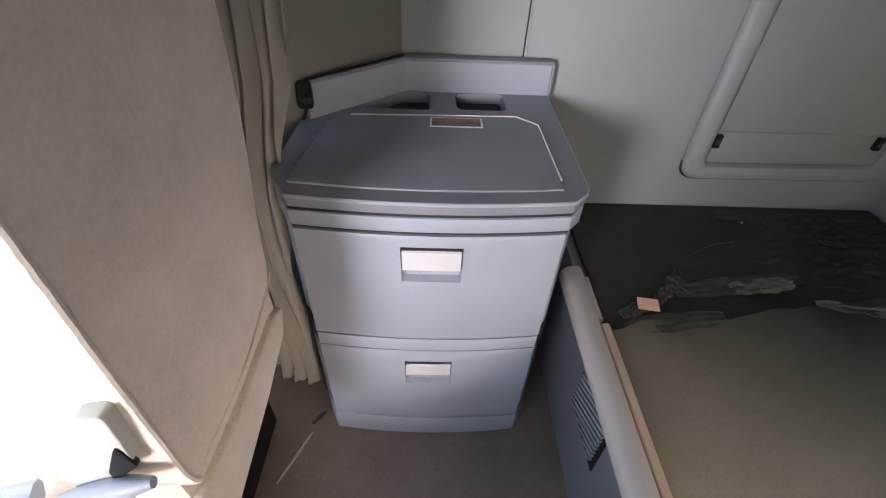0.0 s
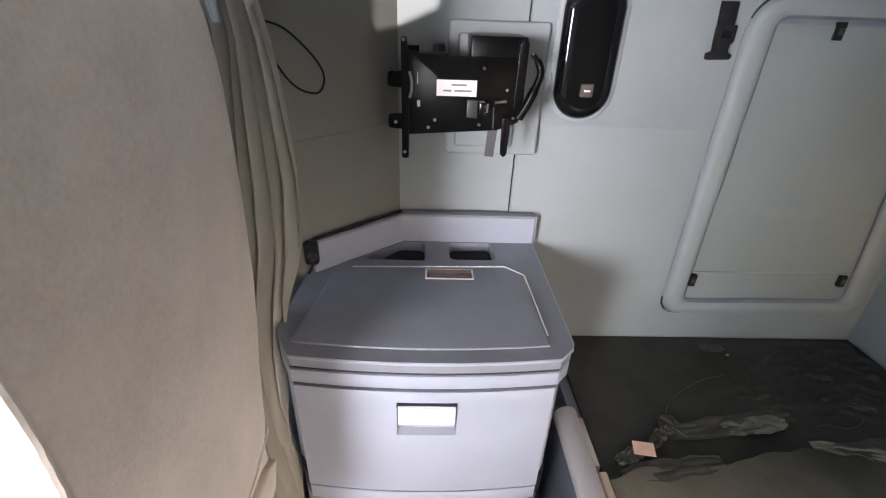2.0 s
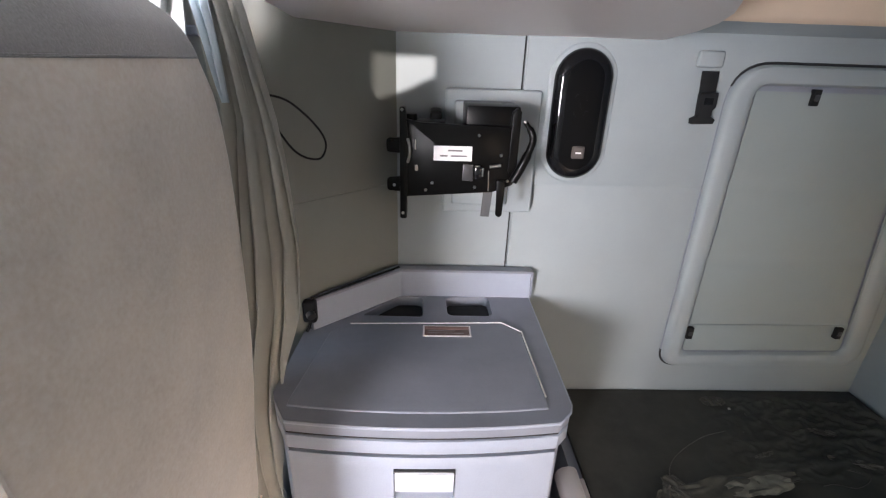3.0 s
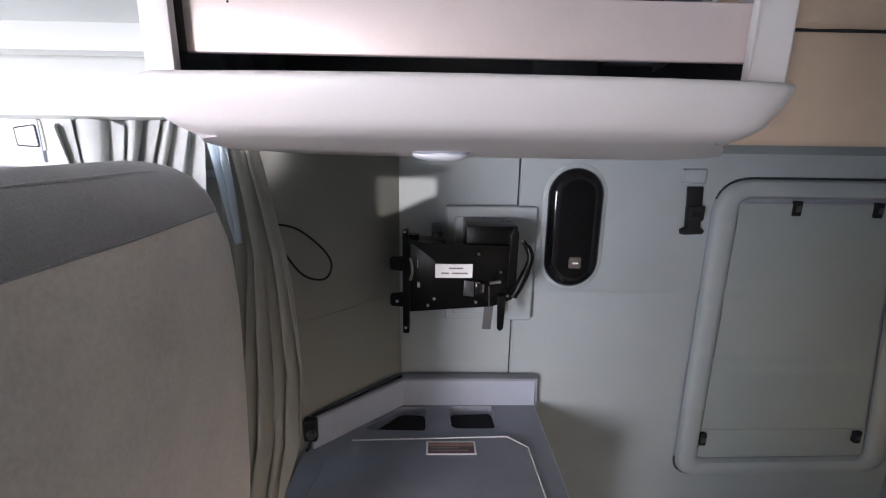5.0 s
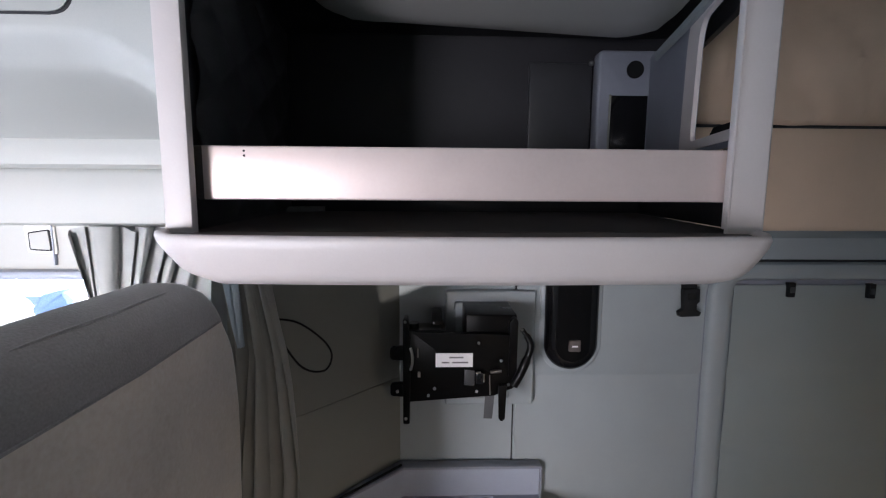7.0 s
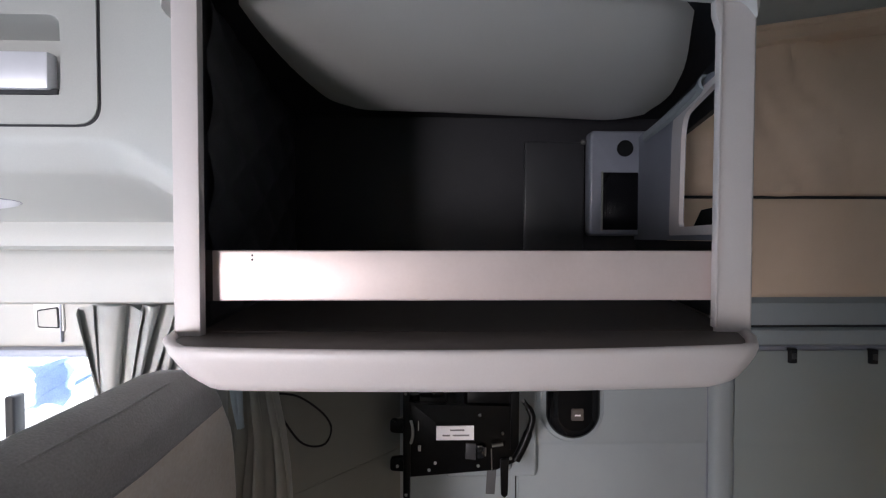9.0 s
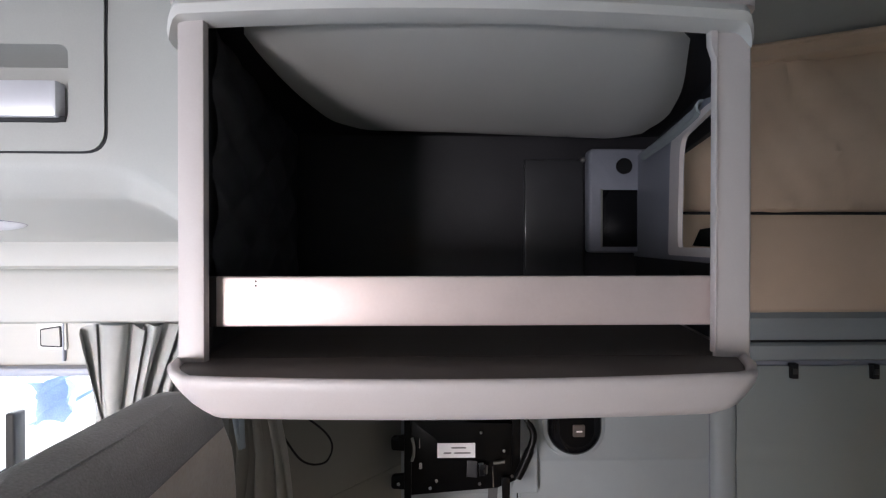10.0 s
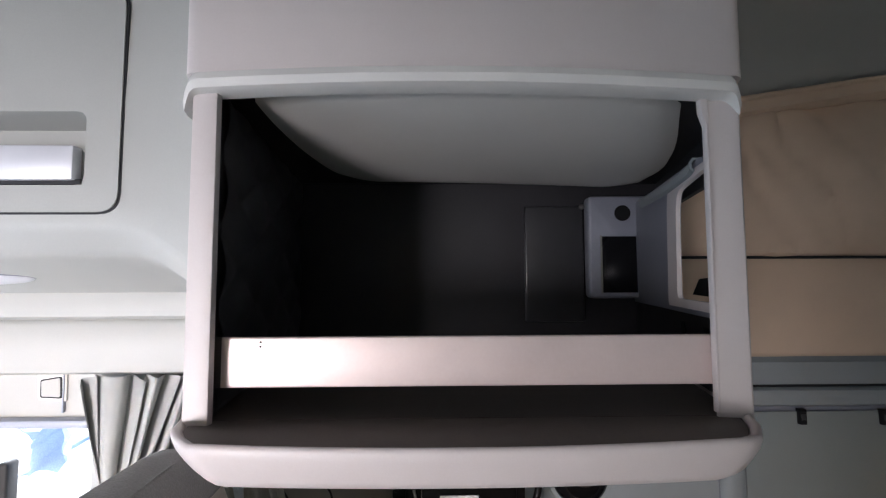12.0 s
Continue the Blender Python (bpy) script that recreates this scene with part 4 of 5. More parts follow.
# ---- curtains ----
def hanging_curtain():
    t = tagged(new("side_curtain"), "gathered grey-green cloth curtain hanging beside the seat", "curtain")
    rows_at = [(1.56, -0.186, -0.126, 0.625), (1.45, -0.170, -0.102, 0.620), (1.36, -0.170, -0.083, 0.617), (1.30, -0.185, -0.074, 0.615), (1.15, -0.212, -0.060, 0.608), (1.02, -0.218, -0.078, 0.60), (0.92, -0.238, -0.103, 0.592), (0.80, -0.26, -0.122, 0.585), (0.65, -0.27, -0.138, 0.585), (0.50, -0.26, -0.146, 0.588), (0.35, -0.225, -0.142, 0.592), (0.22, -0.235, -0.138, 0.598), (0.125, -0.25, -0.142, 0.60)]
    rows, n = [], 120
    fine = []
    for a, b in zip(rows_at, rows_at[1:]):
        for k in range(4):
            f = k / 4
            fine.append(tuple(p + (q - p) * f for p, q in zip(a, b)))
    fine.append(rows_at[-1])
    for z, x0, x1, yc in fine:
        row = []
        for i in range(n + 1):
            u = i / n
            ph = (3.4 + 3.0 * min(1.0, max(0.0, (z - 0.25) / 0.9))) * math.pi * u + 0.35 * math.sin(2.2 * z + 4 * u) + noise.noise(Vector((u * 3, z * 1.2, 3))) * 0.8 + 0.4
            amp = 0.040 * (0.75 + 0.5 * noise.noise(Vector((u * 6, z * 0.8, 9))))
            row.append((x0 + (x1 - x0) * u + 0.003 * math.cos(2 * ph), yc + 0.018 - amp * abs(math.sin(ph)) ** 0.7 + 0.015 * u, z + (0.05 * (1 - u) if z < 0.2 else 0.0)))
        rows.append(row)
    part("cloth", cloth_sheet(rows), "curtain", t, smooth=80)
    # added pale strip that stands for the folds the window lights
    rows = []
    for j in range(25):
        v = j / 24
        rows.append([(-0.180 + 0.034 * v + (0.030 - 0.022 * v) * i / 16, 0.604 - 0.012 * abs(math.sin(2 * math.pi * i / 16 + v)) + 0.006 * noise.noise(Vector((i * 0.3, v * 3, 8))), 1.56 - 0.175 * v) for i in range(17)])
    part("lining", cloth_sheet(rows), "lining", t, "pale blue strip put in for curtain folds lit by the window", smooth=80)
    return t


def header_curtain():
    t = tagged(new("window_curtain"), "pleated grey window curtain drawn aside under the header", "curtain")
    # pleats: place along the rail, place at the tie below, depth, drop of the heading
    pleats = [(-0.434, -0.389, -0.022, 0.016), (-0.445, -0.417, 0.012, 0.008), (-0.409, -0.397, -0.016, 0.002), (-0.431, -0.422, 0.020, 0.004), (-0.389, -0.387, -0.022, 0.002), (-0.366, -0.376, -0.014, 0.003), (-0.366, -0.384, 0.022, 0.003), (-0.327, -0.354, -0.020, 0.012), (-0.344, -0.376, 0.022, 0.004), (-0.304, -0.338, -0.028, 0.003), (-0.307, -0.357, 0.020, 0.003), (-0.269, -0.325, -0.024, 0.002), (-0.287, -0.340, 0.018, 0.008), (-0.254, -0.305, -0.022, 0.002), (-0.257, -0.309, 0.018, 0.004), (-0.225, -0.269, -0.020, 0.002), (-0.228, -0.262, 0.016, 0.004), (-0.203, -0.216, -0.014, 0.004)]
    line = curve([(a, b, d) for a, b, d, e in pleats], 8)
    sink = curve([(e, 0, 0) for a, b, d, e in pleats], 8)
    rows = []
    for j in range(21):
        v = j / 20
        row = []
        for k, q in enumerate(line):
            u = k / (len(line) - 1)
            x = q.x + (q.y - q.x) * (v * 2.4 if v < 0.4 else 0.96 + 0.066 * (v - 0.4))
            soft = noise.noise(Vector((u * 9, v * 2.2, 4)))
            row.append((x + 0.006 * soft * v, 0.662 + q.z * (0.60 + 0.25 * soft) - 0.008 * v, 1.572 - 0.42 * v - sink[k].x * (1 - v)))
        rows.append(row)
    part("cloth", cloth_sheet(rows), "curtain_grey", t, smooth=80)
    return t


hanging_curtain()
header_curtain()


# ---- bunk window with its blind ----
def bunk_window():
    t = tagged(new("window_bunk"), "rounded grey bunk window frame with a strapped cloth blind", "window", kind="structure")
    outer = rounded([(0.846, 0.643), (1.445, 0.650), (1.378, 1.466), (0.838, 1.466)], [0.055, 0.06, 0.09, 0.09], 8)
    inner = rounded([(0.901, 0.690), (1.382, 0.696), (1.314, 1.422), (0.899, 1.422)], [0.020, 0.03, 0.04, 0.028], 8)
    y = SIDE - 0.004
    top_edge = [(q[0], y - 0.003, q[1] + 0.003) for q in outer if q[1] > 1.40]
    part("shadow_gap", tube(top_edge, 0.0032, 6), "gap", t)
    low_edge = [(q[0] - 0.002, y - 0.003, q[1] - 0.002) for q in outer if q[1] < 0.70]
    part("shadow_gap", tube(low_edge, 0.0030, 6), "gap", t)
    left_edge = [(q[0] - 0.0015, y - 0.002, q[1]) for q in outer if q[0] < 0.90]
    left_edge.sort(key=lambda q: q[2])
    part("edge_line", tube(left_edge, 0.0020, 6), "cabinet_top", t)
    part("window_frame", ring(outer, inner, y, 0.022, -0.012), "wall", t)
    part("backing", prism(rounded([(0.905, 0.67), (1.42, 0.67), (1.36, 1.44), (0.89, 1.44)], 0.03), "y", y - 0.0035, y + 0.003), "cabinet_top", t)
    part("inner_gap", ring([(p[0] + (p[0] - 1.15) * 0.002, p[1] + (p[1] - 1.05) * 0.002) for p in inner], [(p[0] - (p[0] - 1.15) * 0.006, p[1] - (p[1] - 1.05) * 0.005) for p in inner], y, 0.0075, 0), "cabinet_top", t)
    part("sill_strip", prism(rounded([(0.906, 0.694), (1.376, 0.700), (1.368, 0.80), (0.904, 0.80)], 0.015), "y", y - 0.008, y - 0.002, 0.002), "shade", t)
    rows, nx, nz = [], 30, 40
    for j in range(nz + 1):
        v = j / nz
        z = 0.784 + 0.626 * v
        row = []
        for i in range(nx + 1):
            u = i / nx
            x = 0.902 - 0.002 * v + (0.458 - 0.070 * v) * u
            fold = 0.0065 * (math.exp(-((v - 0.33) / 0.012) ** 2) + math.exp(-((v - 0.64) / 0.012) ** 2))
            bag = 0.010 * math.sin(math.pi * v) * math.sin(math.pi * u) + 0.003 * noise.noise(Vector((u * 3, v * 5, 1)))
            row.append((x, y - 0.010 - bag + fold, z))
        rows.append(row)
    part("blind", surface(rows, thick=0.002), "shade", t, "pale grey cloth blind with two fold lines")
    part("blind_hem", tube([(0.903, y - 0.012, 0.785), (1.360, y - 0.012, 0.788)], 0.0032, 8), "shade", t)
    for k in range(4):
        x0, x1 = 1.378 + 0.009 * k, 1.322 + 0.009 * k
        part("side_rib", tube([(x0 + 0.004, y - 0.008, 0.72), (x1 + 0.004, y - 0.010, 1.20)], 0.0028, 6), "shade", t)
    for x, z in ((0.906, 0.7620), (1.339, 0.768), (1.038, 1.400), (1.240, 1.397)):
        c = part("strap_tab", box(x - 0.0085, x + 0.0085, y - 0.022, y - 0.008, z - 0.019, z + 0.017, 0.0015), "black_plastic", t, "black strap tab")
        part("tab_button", box(x - 0.0055, x + 0.0055, y - 0.0235, y - 0.021, z - 0.008, z + 0.006, 0.001), "cover", c)
    return t


bunk_window()


# ---- black oval control panel ----
def control_panel():
    t = thing("control_panel", "glossy black oval control panel with one grey button", "control panel")
    cx, cz, hw, hh = 0.502, 1.342, 0.0665, 0.146
    def oval(s, n=48):
        pts = []
        w, h = hw * s, hh - hw * (1 - s)
        for k in range(n):
            a = 2 * math.pi * k / n
            pts.append((cx + w * math.cos(a), cz + (h - w) * (1 if math.sin(a) > 0 else -1) + w * math.sin(a)))
        return pts
    def dome(levels):
        rows = [[(p[0], y, p[1]) for p in oval(s)] for s, y in levels]
        m = surface(rows, close_u=True)
        m.verts.ensure_lookup_table()
        n = len(rows[0])
        m.faces.new([m.verts[len(rows) * n - n + i] for i in range(n)])
        return m
    y = SIDE - 0.006
    part("surround", dome([(1.22, y + 0.003), (1.16, y - 0.002), (1.08, y - 0.005), (1.0, y - 0.005)]), "wall", t, "raised vinyl surround")
    part("bezel", dome([(1.0, y - 0.001), (1.0, y - 0.006), (0.975, y - 0.011), (0.93, y - 0.0155), (0.86, y - 0.0195), (0.78, y - 0.0222), (0.70, y - 0.0238), (0.62, y - 0.0245)]), "black_gloss", t)
    part("face", dome([(0.63, y - 0.0243), (0.61, y - 0.0247), (0.2, y - 0.0250)]), "black_face", t)
    b = part("button", box(cx - 0.011, cx + 0.019, y - 0.030, y - 0.022, 1.248, 1.277, 0.004, 3), "tray", t, "grey square push button")
    part("button_mark", box(cx - 0.003, cx + 0.011, y - 0.0305, y - 0.0298, 1.260, 1.264), "paper", b)
    for dx, z in ((-0.012, 1.385), (0.012, 1.385), (-0.012, 1.350), (0.012, 1.350), (0.0, 1.367)):
        m = bmesh.new()
        bmesh.ops.create_cone(m, cap_ends=True, segments=16, radius1=0.007, radius2=0.007, depth=0.0006, matrix=Matrix.Translation((cx + dx, y - 0.0252, z)) @ Matrix.Rotation(radians(90), 4, "X"))
        part("key_mark", m, "black_face", t)
    return t


control_panel()


# ---- restraint strap ----
def strap():
    t = thing("restraint_buckle", "black strap buckle hanging from a pale anchor plate", "buckle")
    y = SIDE - 0.007
    part("anchor_plate", box(0.750, 0.810, y - 0.010, y + 0.002, 1.455, 1.490, 0.006, 3), "wall", t, "pale anchor plate")
    part("webbing", prism([(0.762, 1.448), (0.800, 1.448), (0.804, 1.395), (0.767, 1.395)], "y", y - 0.016, y - 0.011, 0.001), "black_plastic", t, "black webbing")
    part("buckle_body", prism(rounded([(0.766, 1.402), (0.805, 1.404), (0.806, 1.372), (0.800, 1.366), (0.800, 1.352), (0.812, 1.345), (0.808, 1.336), (0.760, 1.334), (0.758, 1.346), (0.770, 1.352), (0.768, 1.372)], 0.003, 3), "y", y - 0.026, y - 0.010, 0.003), "black_plastic", t)
    part("buckle_slot", box(0.776, 0.796, y - 0.0272, y - 0.0255, 1.378, 1.392), "black_gloss", t)
    return t


strap()


# ---- screen mount ----
def wall_plate():
    t = thing("wall_plate", "square grey moulded cover plate on the side wall", "cover plate")
    o = rounded([(0.192, 1.108), (0.411, 1.108), (0.411, 1.396), (0.192, 1.396)], 0.008)
    part("plate", prism(o, "y", 0.952, SIDE + 0.006, 0.006, 3), "wall", t)
    i = rounded([(0.212, 1.128), (0.35, 1.128), (0.35, 1.372), (0.212, 1.372)], 0.010)
    part("raised_field", prism(i, "y", 0.943, 0.956, 0.006, 3), "wall", t)
    return t


def screen_mount():
    t = thing("screen_mount", "black steel screen mount with levers and a white label", "mount")
    y = 0.818
    main = rounded([(0.100, 1.183), (0.293, 1.197), (0.333, 1.213), (0.342, 1.228), (0.339, 1.331), (0.229, 1.334), (0.138, 1.337), (0.113, 1.342), (0.100, 1.355)], 0.004, 3)
    part("main_plate", prism(main, "y", y, y + 0.012, 0.002), "black_metal", t)
    part("upper_block", box(0.232, 0.342, y + 0.015, 0.948, 1.305, 1.371, 0.004), "black_metal", t)
    # black block added where only a soft shadow falls on the wall
    part("shadow_block", box(0.158, 0.184, y + 0.05, 0.975, 1.27, 1.352, 0.006), "black_metal", t)
    side = rounded([(0.098, 1.135), (0.112, 1.135), (0.114, 1.32), (0.108, 1.366), (0.098, 1.366)], 0.004, 3)
    part("side_bracket", prism(side, "y", y - 0.004, y + 0.035, 0.0015), "black_metal", t)
    part("right_bracket", prism(rounded([(0.322, 1.24), (0.340, 1.24), (0.341, 1.362), (0.334, 1.370), (0.324, 1.360)], 0.004, 3), "y", y - 0.003, y + 0.02, 0.0015), "black_metal", t)
    for z0 in (1.276, 1.195):
        part("ear", prism(rounded([(0.070, z0), (0.104, z0 - 0.003), (0.104, z0 + 0.03), (0.070, z0 + 0.027)], 0.008), "y", y + 0.004, y + 0.016, 0.002), "black_metal", t)
    part("top_ledge", box(0.112, 0.19, y + 0.012, y + 0.07, 1.322, 1.338, 0.003), "black_metal", t)
    part("wall_arm", box(0.165, 0.275, y + 0.012, 0.950, 1.22, 1.29, 0.006), "black_metal", t)
    part("pivot_tube", tube([(0.12, y + 0.03, 1.20), (0.12, y + 0.03, 1.35)], 0.012, 12), "black_metal", t)
    part("spring_rod", tube(curve([(0.114, y - 0.003, 1.305), (0.118, y - 0.007, 1.290), (0.118, y - 0.007, 1.272), (0.114, y - 0.003, 1.257)], 5), 0.0030, 10), "steel", t, "bright bowed steel rod")
    part("spring_rod", tube([(0.130, y - 0.004, 1.284), (0.130, y - 0.004, 1.304)], 0.0010, 8), "steel", t, "thin steel rod")
    part("stop_stud", box(0.129, 0.135, y - 0.005, y, 1.240, 1.252, 0.0015), "steel", t, "small steel stud")
    lab = part("maker_label", box(0.167, 0.246, y - 0.0022, y - 0.0005, 1.262, 1.292), "paper", t, "white printed label")
    for z, x0, x1 in ((1.283, 0.196, 0.226), (1.272, 0.180, 0.196), (1.272, 0.202, 0.236)):
        part("print_line", box(x0, x1, y - 0.0028, y - 0.0022, z - 0.0016, z + 0.0016), "print", lab)
    # release lever and its hanging tab
    part("lever", tube(curve([(0.350, y + 0.004, 1.343), (0.362, y - 0.004, 1.326), (0.367, y - 0.008, 1.309), (0.360, y - 0.010, 1.284), (0.346, y - 0.011, 1.250), (0.333, y - 0.010, 1.224)], 5), [0.0050] * 4 + [0.0075] * 12 + [0.0095] * 10, 10), "black_metal", t)
    part("lever_tab", prism(rounded([(0.300, 1.225), (0.318, 1.225), (0.316, 1.150), (0.309, 1.143), (0.302, 1.150)], 0.004, 3), "y", y - 0.012, y - 0.006, 0.0015), "black_metal", t)
    part("pull_strap", prism([(0.278, 1.232), (0.299, 1.232), (0.292, 1.137), (0.273, 1.138)], "y", y + 0.0135, y + 0.0165), "quilt", t, "grey webbing pull tab")
    part("cam", tube([(0.283, y - 0.010, 1.2535), (0.306, y - 0.010, 1.2565)], 0.0036, 10), "steel", t, "steel pivot pin")
    part("cam_plate", prism([(0.228, 1.222), (0.250, 1.220), (0.250, 1.254), (0.229, 1.256)], "y", y - 0.003, y, 0.0008), "cover", t, "dull grey plate beside the cam")
    part("cam_block", box(0.252, 0.269, y - 0.015, y, 1.228, 1.254, 0.003), "black_gloss", t)
    part("cam_edge", tube([(0.252, y - 0.014, 1.2545), (0.262, y - 0.014, 1.2550)], 0.0018, 8), "steel", t, "bright worn edge")
    part("cam_edge", tube([(0.2685, y - 0.014, 1.234), (0.2690, y - 0.014, 1.251)], 0.0018, 8), "steel", t, "bright worn edge")
    part("column_edge", tube([(0.284, y - 0.002, 1.200), (0.2825, y - 0.002, 1.243)], 0.0012, 8), "steel", t, "bright worn edge")
    bolts = ((0.349, 1.344), (0.165, 1.215), (0.152, 1.200), (0.258, 1.315), (0.306, 1.276), (0.323, 1.223), (0.308, 1.212), (0.306, 1.157), (0.255, 1.208), (0.103, 1.361), (0.104, 1.148), (0.086, 1.209))
    for x, z in bolts:
        m = bmesh.new()
        bmesh.ops.create_uvsphere(m, u_segments=10, v_segments=6, radius=1.0, matrix=Matrix.Translation((x, y - 0.004, z)) @ Matrix.Diagonal((0.0034, 0.003, 0.0034, 1)))
        part("bolt", m, "steel", t)
    return t


wall_plate()
screen_mount()


# ---- loose things ----
def cable_loop():
    pts = curve([(-0.160, 0.752, 1.385), (-0.140, 0.748, 1.387), (-0.10, 0.765, 1.373), (-0.062, 0.800, 1.325), (-0.050, 0.812, 1.288), (-0.064, 0.800, 1.262), (-0.100, 0.768, 1.283), (-0.14, 0.75, 1.355), (-0.160, 0.752, 1.38)], 8)
    ob = tagged(part("cable", tube(pts, 0.0021, 8), "black_plastic"), "thin black cable loop hanging by the slanting panel", "cable")
    return ob


cable_loop()
cable = curve([(0.085, 0.946, 0.956), (0.0, 0.868, 0.955), (-0.07, 0.803, 0.9545), (-0.100, 0.778, 0.953)], 6)
tagged(part("cable", tube(cable, 0.0030, 8), "black_plastic"), "black cable lying along the cabinet's upstand", "cable")

plug = thing("cable_connector", "black cable connector hanging at the end of the upstand", "connector")
body = part("shell", box(-0.118, -0.088, 0.762, 0.784, 0.898, 0.952, 0.006, 3), "black_plastic", plug)
part("collar", tube([(-0.100, 0.762, 0.925), (-0.094, 0.752, 0.921)], 0.010, 12), "cover", plug, "round grey collar")
part("tail", tube(curve([(-0.103, 0.772, 0.900), (-0.106, 0.766, 0.888), (-0.112, 0.764, 0.8765)], 5), 0.0035, 8), "black_plastic", plug)

tag = part("paper_tag", box(-0.023, 0.023, -0.017, 0.017, 0.0, 0.0012), "kraft")
tag.matrix_world = pose(0.651, 0.560, 0.5560, 3, -3, -12)
tagged(tag, "small pinkish square paper tag on the bunk board", "paper tag")

def scrap(x, y, z, w, d, turn, mat, label, seed, bend=0.006, name="scrap"):
    """A small torn piece lying about."""
    rows = []
    for j in range(15):
        v = j / 14 * 2 - 1
        row = []
        for i in range(41):
            u = i / 40 * 2 - 1
            e = 1 + 0.30 * noise.noise(Vector((u * 2.5, v, seed)))
            row.append((u * w / 2, v * d / 2 * e * (1 - 0.5 * abs(u) ** 3), 0.001 + 0.6 * bend * abs(noise.noise(Vector((u * 2.2, v * 1.3, seed + 2))))))
        rows.append(row)
    ob = part(name, surface(rows, thick=0.0006), mat)
    ob.matrix_world = pose(x, y, z, 0, 0, turn)
    return tagged(ob, label, "scrap")


scrap(0.90, 0.635, 0.5455, 0.34, 0.055, 10, "tape", "torn strip of pale plastic film on the bunk board", 1.0, 0.02)
scrap(0.622, 0.550, 0.5455, 0.09, 0.035, 25, "tape", "crumpled scrap of pale film beside the paper tag", 4.0, 0.02)
scrap(0.755, 0.630, 0.5455, 0.05, 0.07, 40, "tape", "folded corner of pale film on the bunk board", 6.0, 0.02)
scrap(1.010, 0.918, 0.5455, 0.07, 0.04, 5, "tape", "scrap of film near the wall", 8.0, 0.02)
scrap(1.225, 0.687, 0.5455, 0.055, 0.028, -20, "tape", "small pale shred on the bunk board", 21.0, 0.008)
scrap(1.246, 0.80, 0.5455, 0.07, 0.022, -12, "tape", "small grey shred on the bunk board", 22.0, 0.010)
scrap(1.03, 0.724, 0.5455, 0.06, 0.012, 15, "tape", "thin grey shred on the bunk board", 23.0, 0.008)
scrap(0.705, 0.598, 0.5455, 0.09, 0.028, 42, "tape", "twisted pale strip beside the paper tag", 25.0, 0.02)
scrap(0.955, 0.632, 0.5475, 0.17, 0.050, 8, "film_pale", "whitish torn piece of film on the bunk board", 31.0, 0.018)
scrap(1.165, 0.556, 0.5495, 0.23, 0.034, -11, "film_pale", "white folded edge of film on the bunk board", 33.0, 0.022)
scrap(0.70, 0.516, 0.5480, 0.24, 0.050, 8, "tape", "flat greyish strip of film at the sheet's edge", 35.0, 0.010)


def crumpled_film():
    rows, nx, ny = [], 110, 80
    for j in range(ny + 1):
        v = j / ny
        row = []
        for i in range(nx + 1):
            u = i / nx
            x = 0.90 + 0.12 * noise.noise(Vector((v * 3, 1, 2))) + (0.56 - 0.12 * noise.noise(Vector((v * 3, 1, 2)))) * u
            y0 = 0.66 - 0.04 * u + 0.03 * noise.noise(Vector((u * 6, 3, 2)))
            y = y0 + (0.955 - y0) * v
            ridge = 0.0
            for size, high in ((9, 0.010), (21, 0.006), (44, 0.003)):
                ridge += high * max(0.0, 1 - 3.4 * abs(noise.noise(Vector((x * size, y * size * 1.3, size)))))
            rim = min(1.0, 8 * u, 6 * v, 8 * (1 - v))
            row.append((x, y, 0.5432 + ridge * rim * (0.25 + 0.75 * u)))
        rows.append(row)
    return tagged(part("plastic_film", surface(rows), "film", smooth=50), "crumpled dark plastic film lying on the bunk board", "plastic film")


crumpled_film()
edge_line = curve([(0.746, 0.622, 0.5455), (0.760, 0.678, 0.548), (0.805, 0.726, 0.546), (0.898, 0.779, 0.549), (0.979, 0.805, 0.5455)], 6)
tagged(part("plastic_strip", tube(edge_line, 0.0013, 5), "tape"), "thin curled edge of clear film on the board", "strip")
for x, y, way, size in ((1.10, 0.735, 20, 0.12), (1.28, 0.745, -25, 0.10), (1.19, 0.63, 8, 0.14), (1.34, 0.64, -35, 0.09), (1.06, 0.83, 35, 0.08), (1.33, 0.86, -8, 0.10)):
    pts = []
    for k in range(9):
        u = k / 8 * 2 - 1
        a = radians(way) + 0.7 * noise.noise(Vector((x * 9, y * 9, u)))
        pts.append((x + size * 0.5 * u * math.cos(a) - 0.02 * u * u * math.sin(a), y + size * 0.5 * u * math.sin(a) + 0.02 * u * u * math.cos(a), 0.5440 + 0.003 * abs(noise.noise(Vector((u * 3, x * 7, y * 5))))))
    tagged(part("plastic_strip", tube(curve(pts, 3), 0.0009, 5), "tape"), "thin curled thread of plastic film on the bunk board", "strip", "film threads on the bunk board")
scrap(1.25, 0.70, 0.5455, 0.12, 0.025, -15, "tape", "pale film edge on the bunk board", 9.0, 0.015)
scrap(-0.185, 0.415, FLOOR, 0.15, 0.007, 66, "kraft_pale", "thin pale splinter on the floor", 3.0, 0.003, "splinter")
scrap(-0.145, 0.525, FLOOR, 0.05, 0.012, 50, "tape", "pale scrap of film on the floor", 5.0, 0.004)
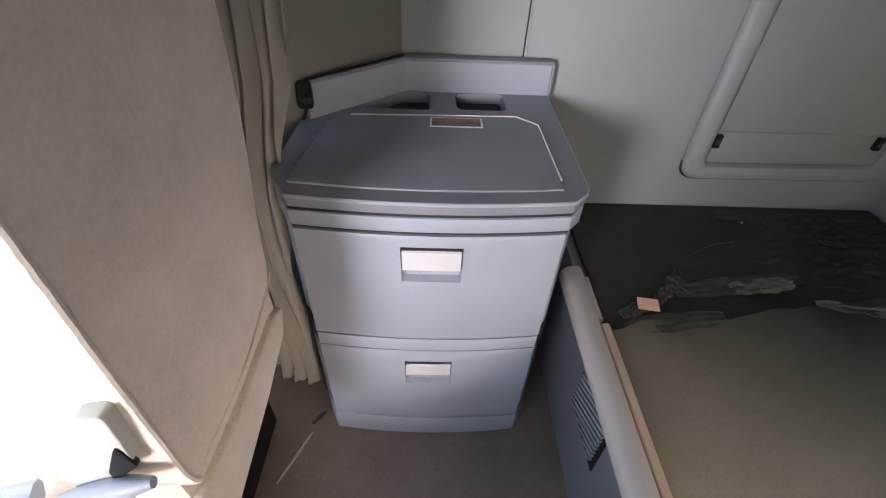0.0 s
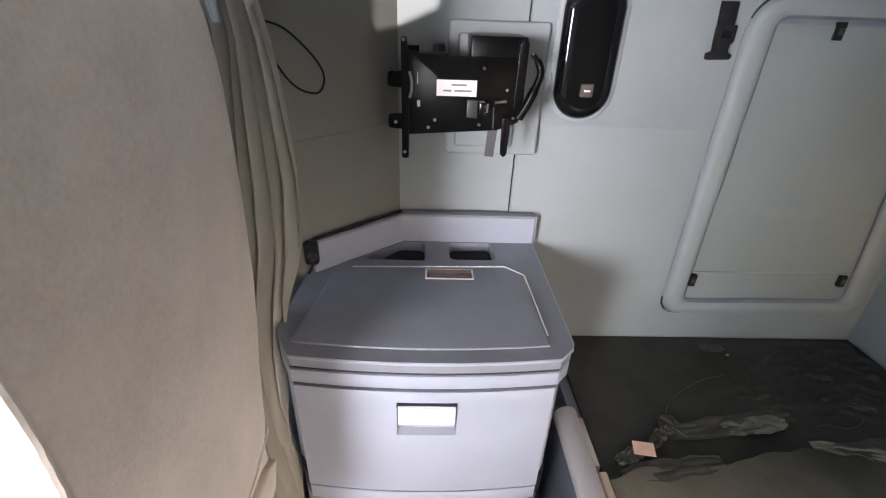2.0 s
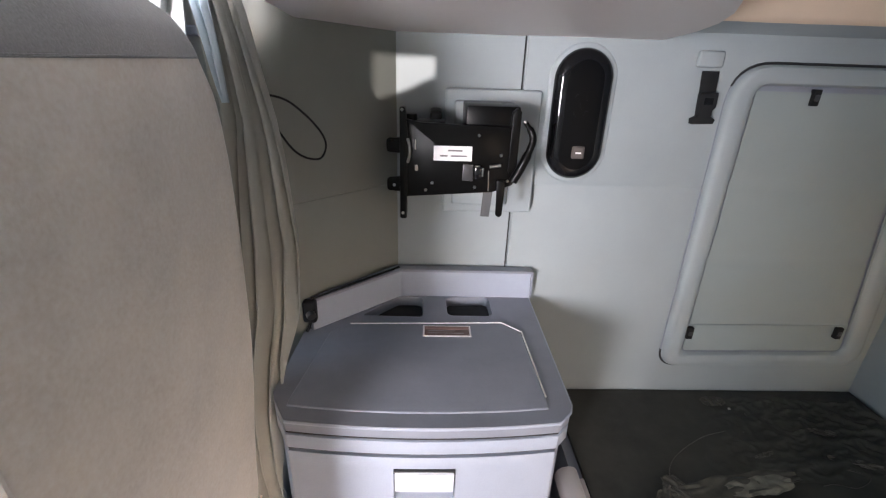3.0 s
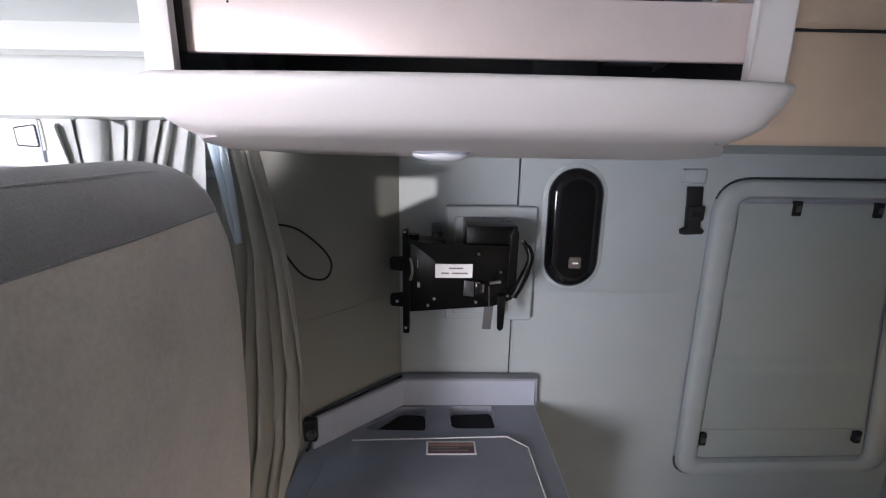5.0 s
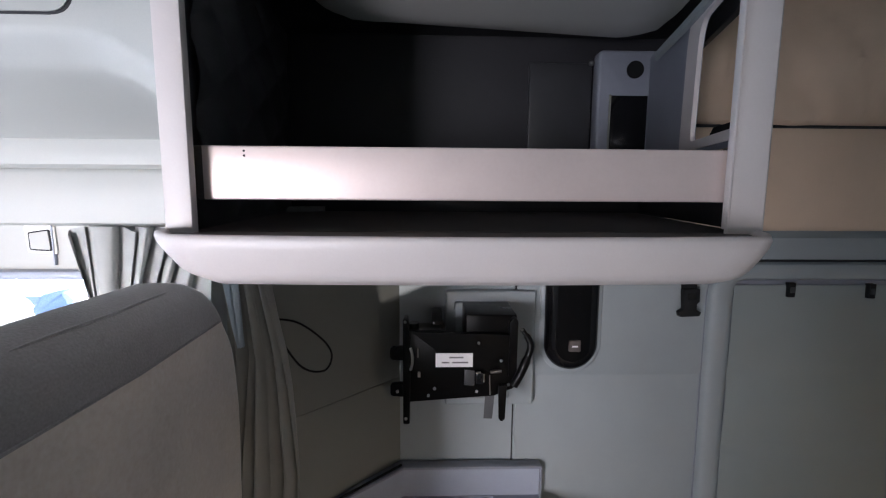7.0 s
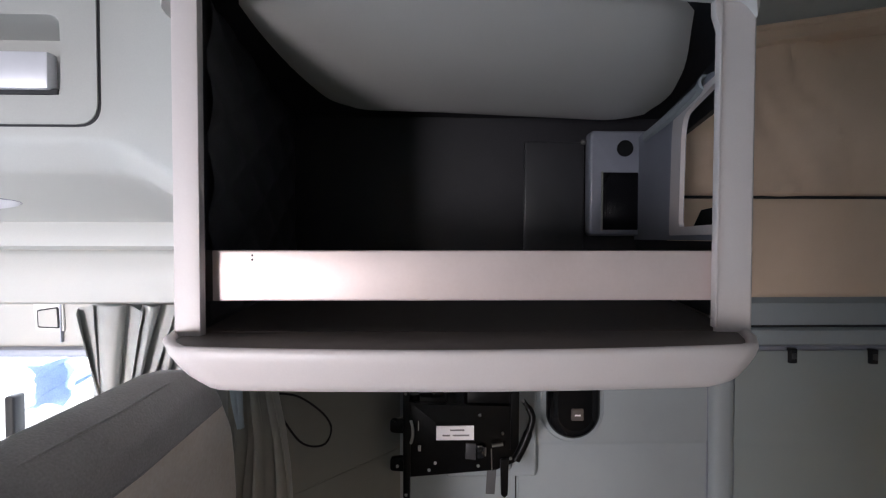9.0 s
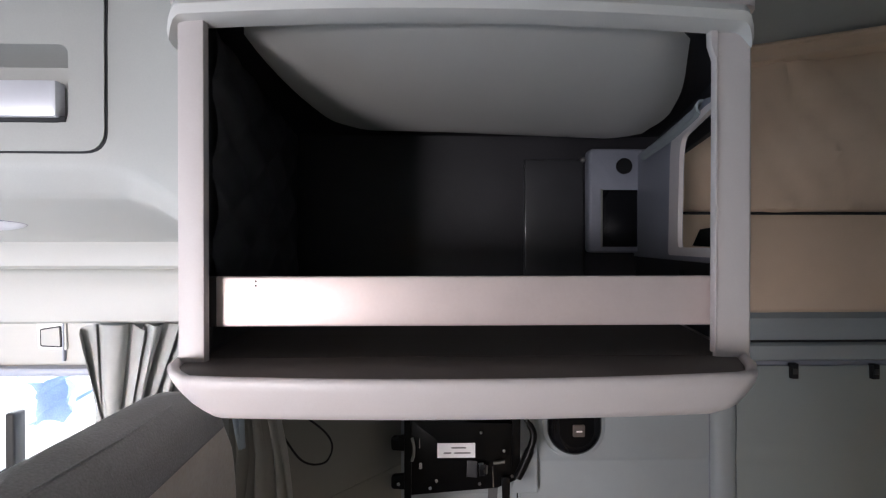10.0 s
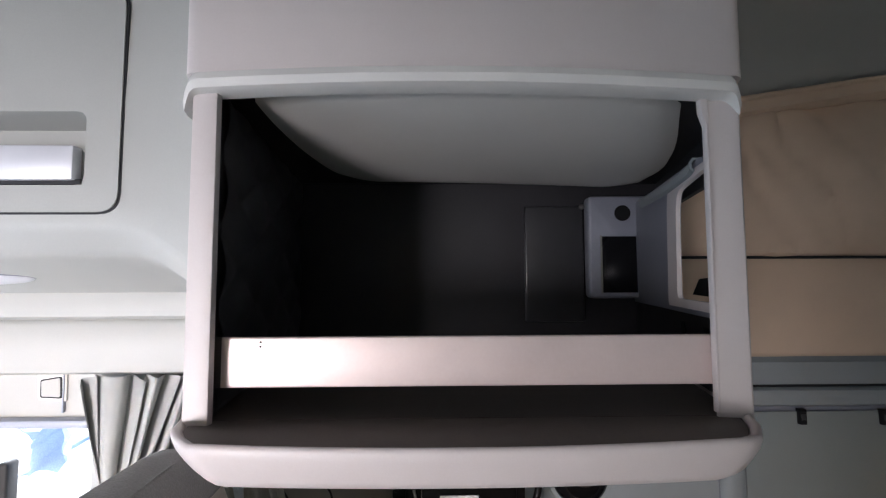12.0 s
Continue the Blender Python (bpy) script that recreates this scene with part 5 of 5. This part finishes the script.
for x, y in ((1.044, 0.891), (0.609, 0.505)):
    m = bmesh.new()
    bmesh.ops.create_cone(m, cap_ends=True, segments=12, radius1=0.0045, radius2=0.003, depth=0.004, matrix=Matrix.Translation((0, 0, 0.002)))
    ob = part("screw", m, "steel")
    ob.matrix_world = pose(x, y, 0.5425 if y > 0.6 else 0.5505, 0, 0, 0)
    tagged(ob, "loose bright screw head on the bunk board", "screw")

# ---- outside the door window ----
glow = bpy.data.materials.new("bright_haze")
glow.use_nodes = True
shade_node = glow.node_tree.nodes["Principled BSDF"]
shade_node.inputs["Base Color"].default_value = (0.8, 0.85, 0.9, 1)
shade_node.inputs["Emission Color"].default_value = (0.84, 0.93, 1.0, 1)
shade_node.inputs["Emission Strength"].default_value = 15.0
tagged(part("backdrop", box(-40, 20, 14.0, 14.1, -1.3, 18), glow), "bright hazy distance outside the door window", "backdrop", kind="structure")


def door_mirror():
    t = thing("door_mirror", "outside door mirror in a dark shell with a blue rag", "mirror")
    part("arm", tube([(-1.02, 0.74, 1.06), (-0.92, 0.88, 1.12), (-0.865, 1.0, 1.16)], 0.014, 8), "black_plastic", t, "black mirror arm")
    part("shell", box(-0.876, -0.853, 0.985, 1.02, 1.02, 1.300, 0.006, 3), "black_plastic", t, "dark mirror shell")
    rows = []
    for j in range(15):
        v = j / 14
        row = []
        for i in range(17):
            u = i / 16
            x = -0.838 + 0.075 * u + 0.060 * v
            y = 1.0 + 0.03 * math.sin(7 * u + 5 * v) + 0.015 * noise.noise(Vector((u * 5, v * 5, 2)))
            z = 1.282 + 0.105 * v - 0.02 * (2 * u - 1) ** 2 + 0.02 * noise.noise(Vector((u * 3, v * 3, 6)))
            row.append((x, y, z))
        rows.append(row)
    part("rag", surface(rows, thick=0.004), "denim", t, "faded blue cloth rag")
    return t


door_mirror()


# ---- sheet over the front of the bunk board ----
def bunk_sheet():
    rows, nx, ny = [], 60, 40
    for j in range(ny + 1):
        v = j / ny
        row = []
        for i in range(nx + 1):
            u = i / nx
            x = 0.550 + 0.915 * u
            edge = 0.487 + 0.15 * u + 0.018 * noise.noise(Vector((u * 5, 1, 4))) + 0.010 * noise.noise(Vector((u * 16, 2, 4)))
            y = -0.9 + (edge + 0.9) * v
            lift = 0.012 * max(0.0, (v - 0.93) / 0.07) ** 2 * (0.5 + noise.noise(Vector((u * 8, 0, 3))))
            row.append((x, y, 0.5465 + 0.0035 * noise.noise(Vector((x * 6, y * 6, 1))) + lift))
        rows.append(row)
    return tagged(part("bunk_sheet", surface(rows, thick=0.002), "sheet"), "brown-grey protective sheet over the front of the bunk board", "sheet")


bunk_sheet()
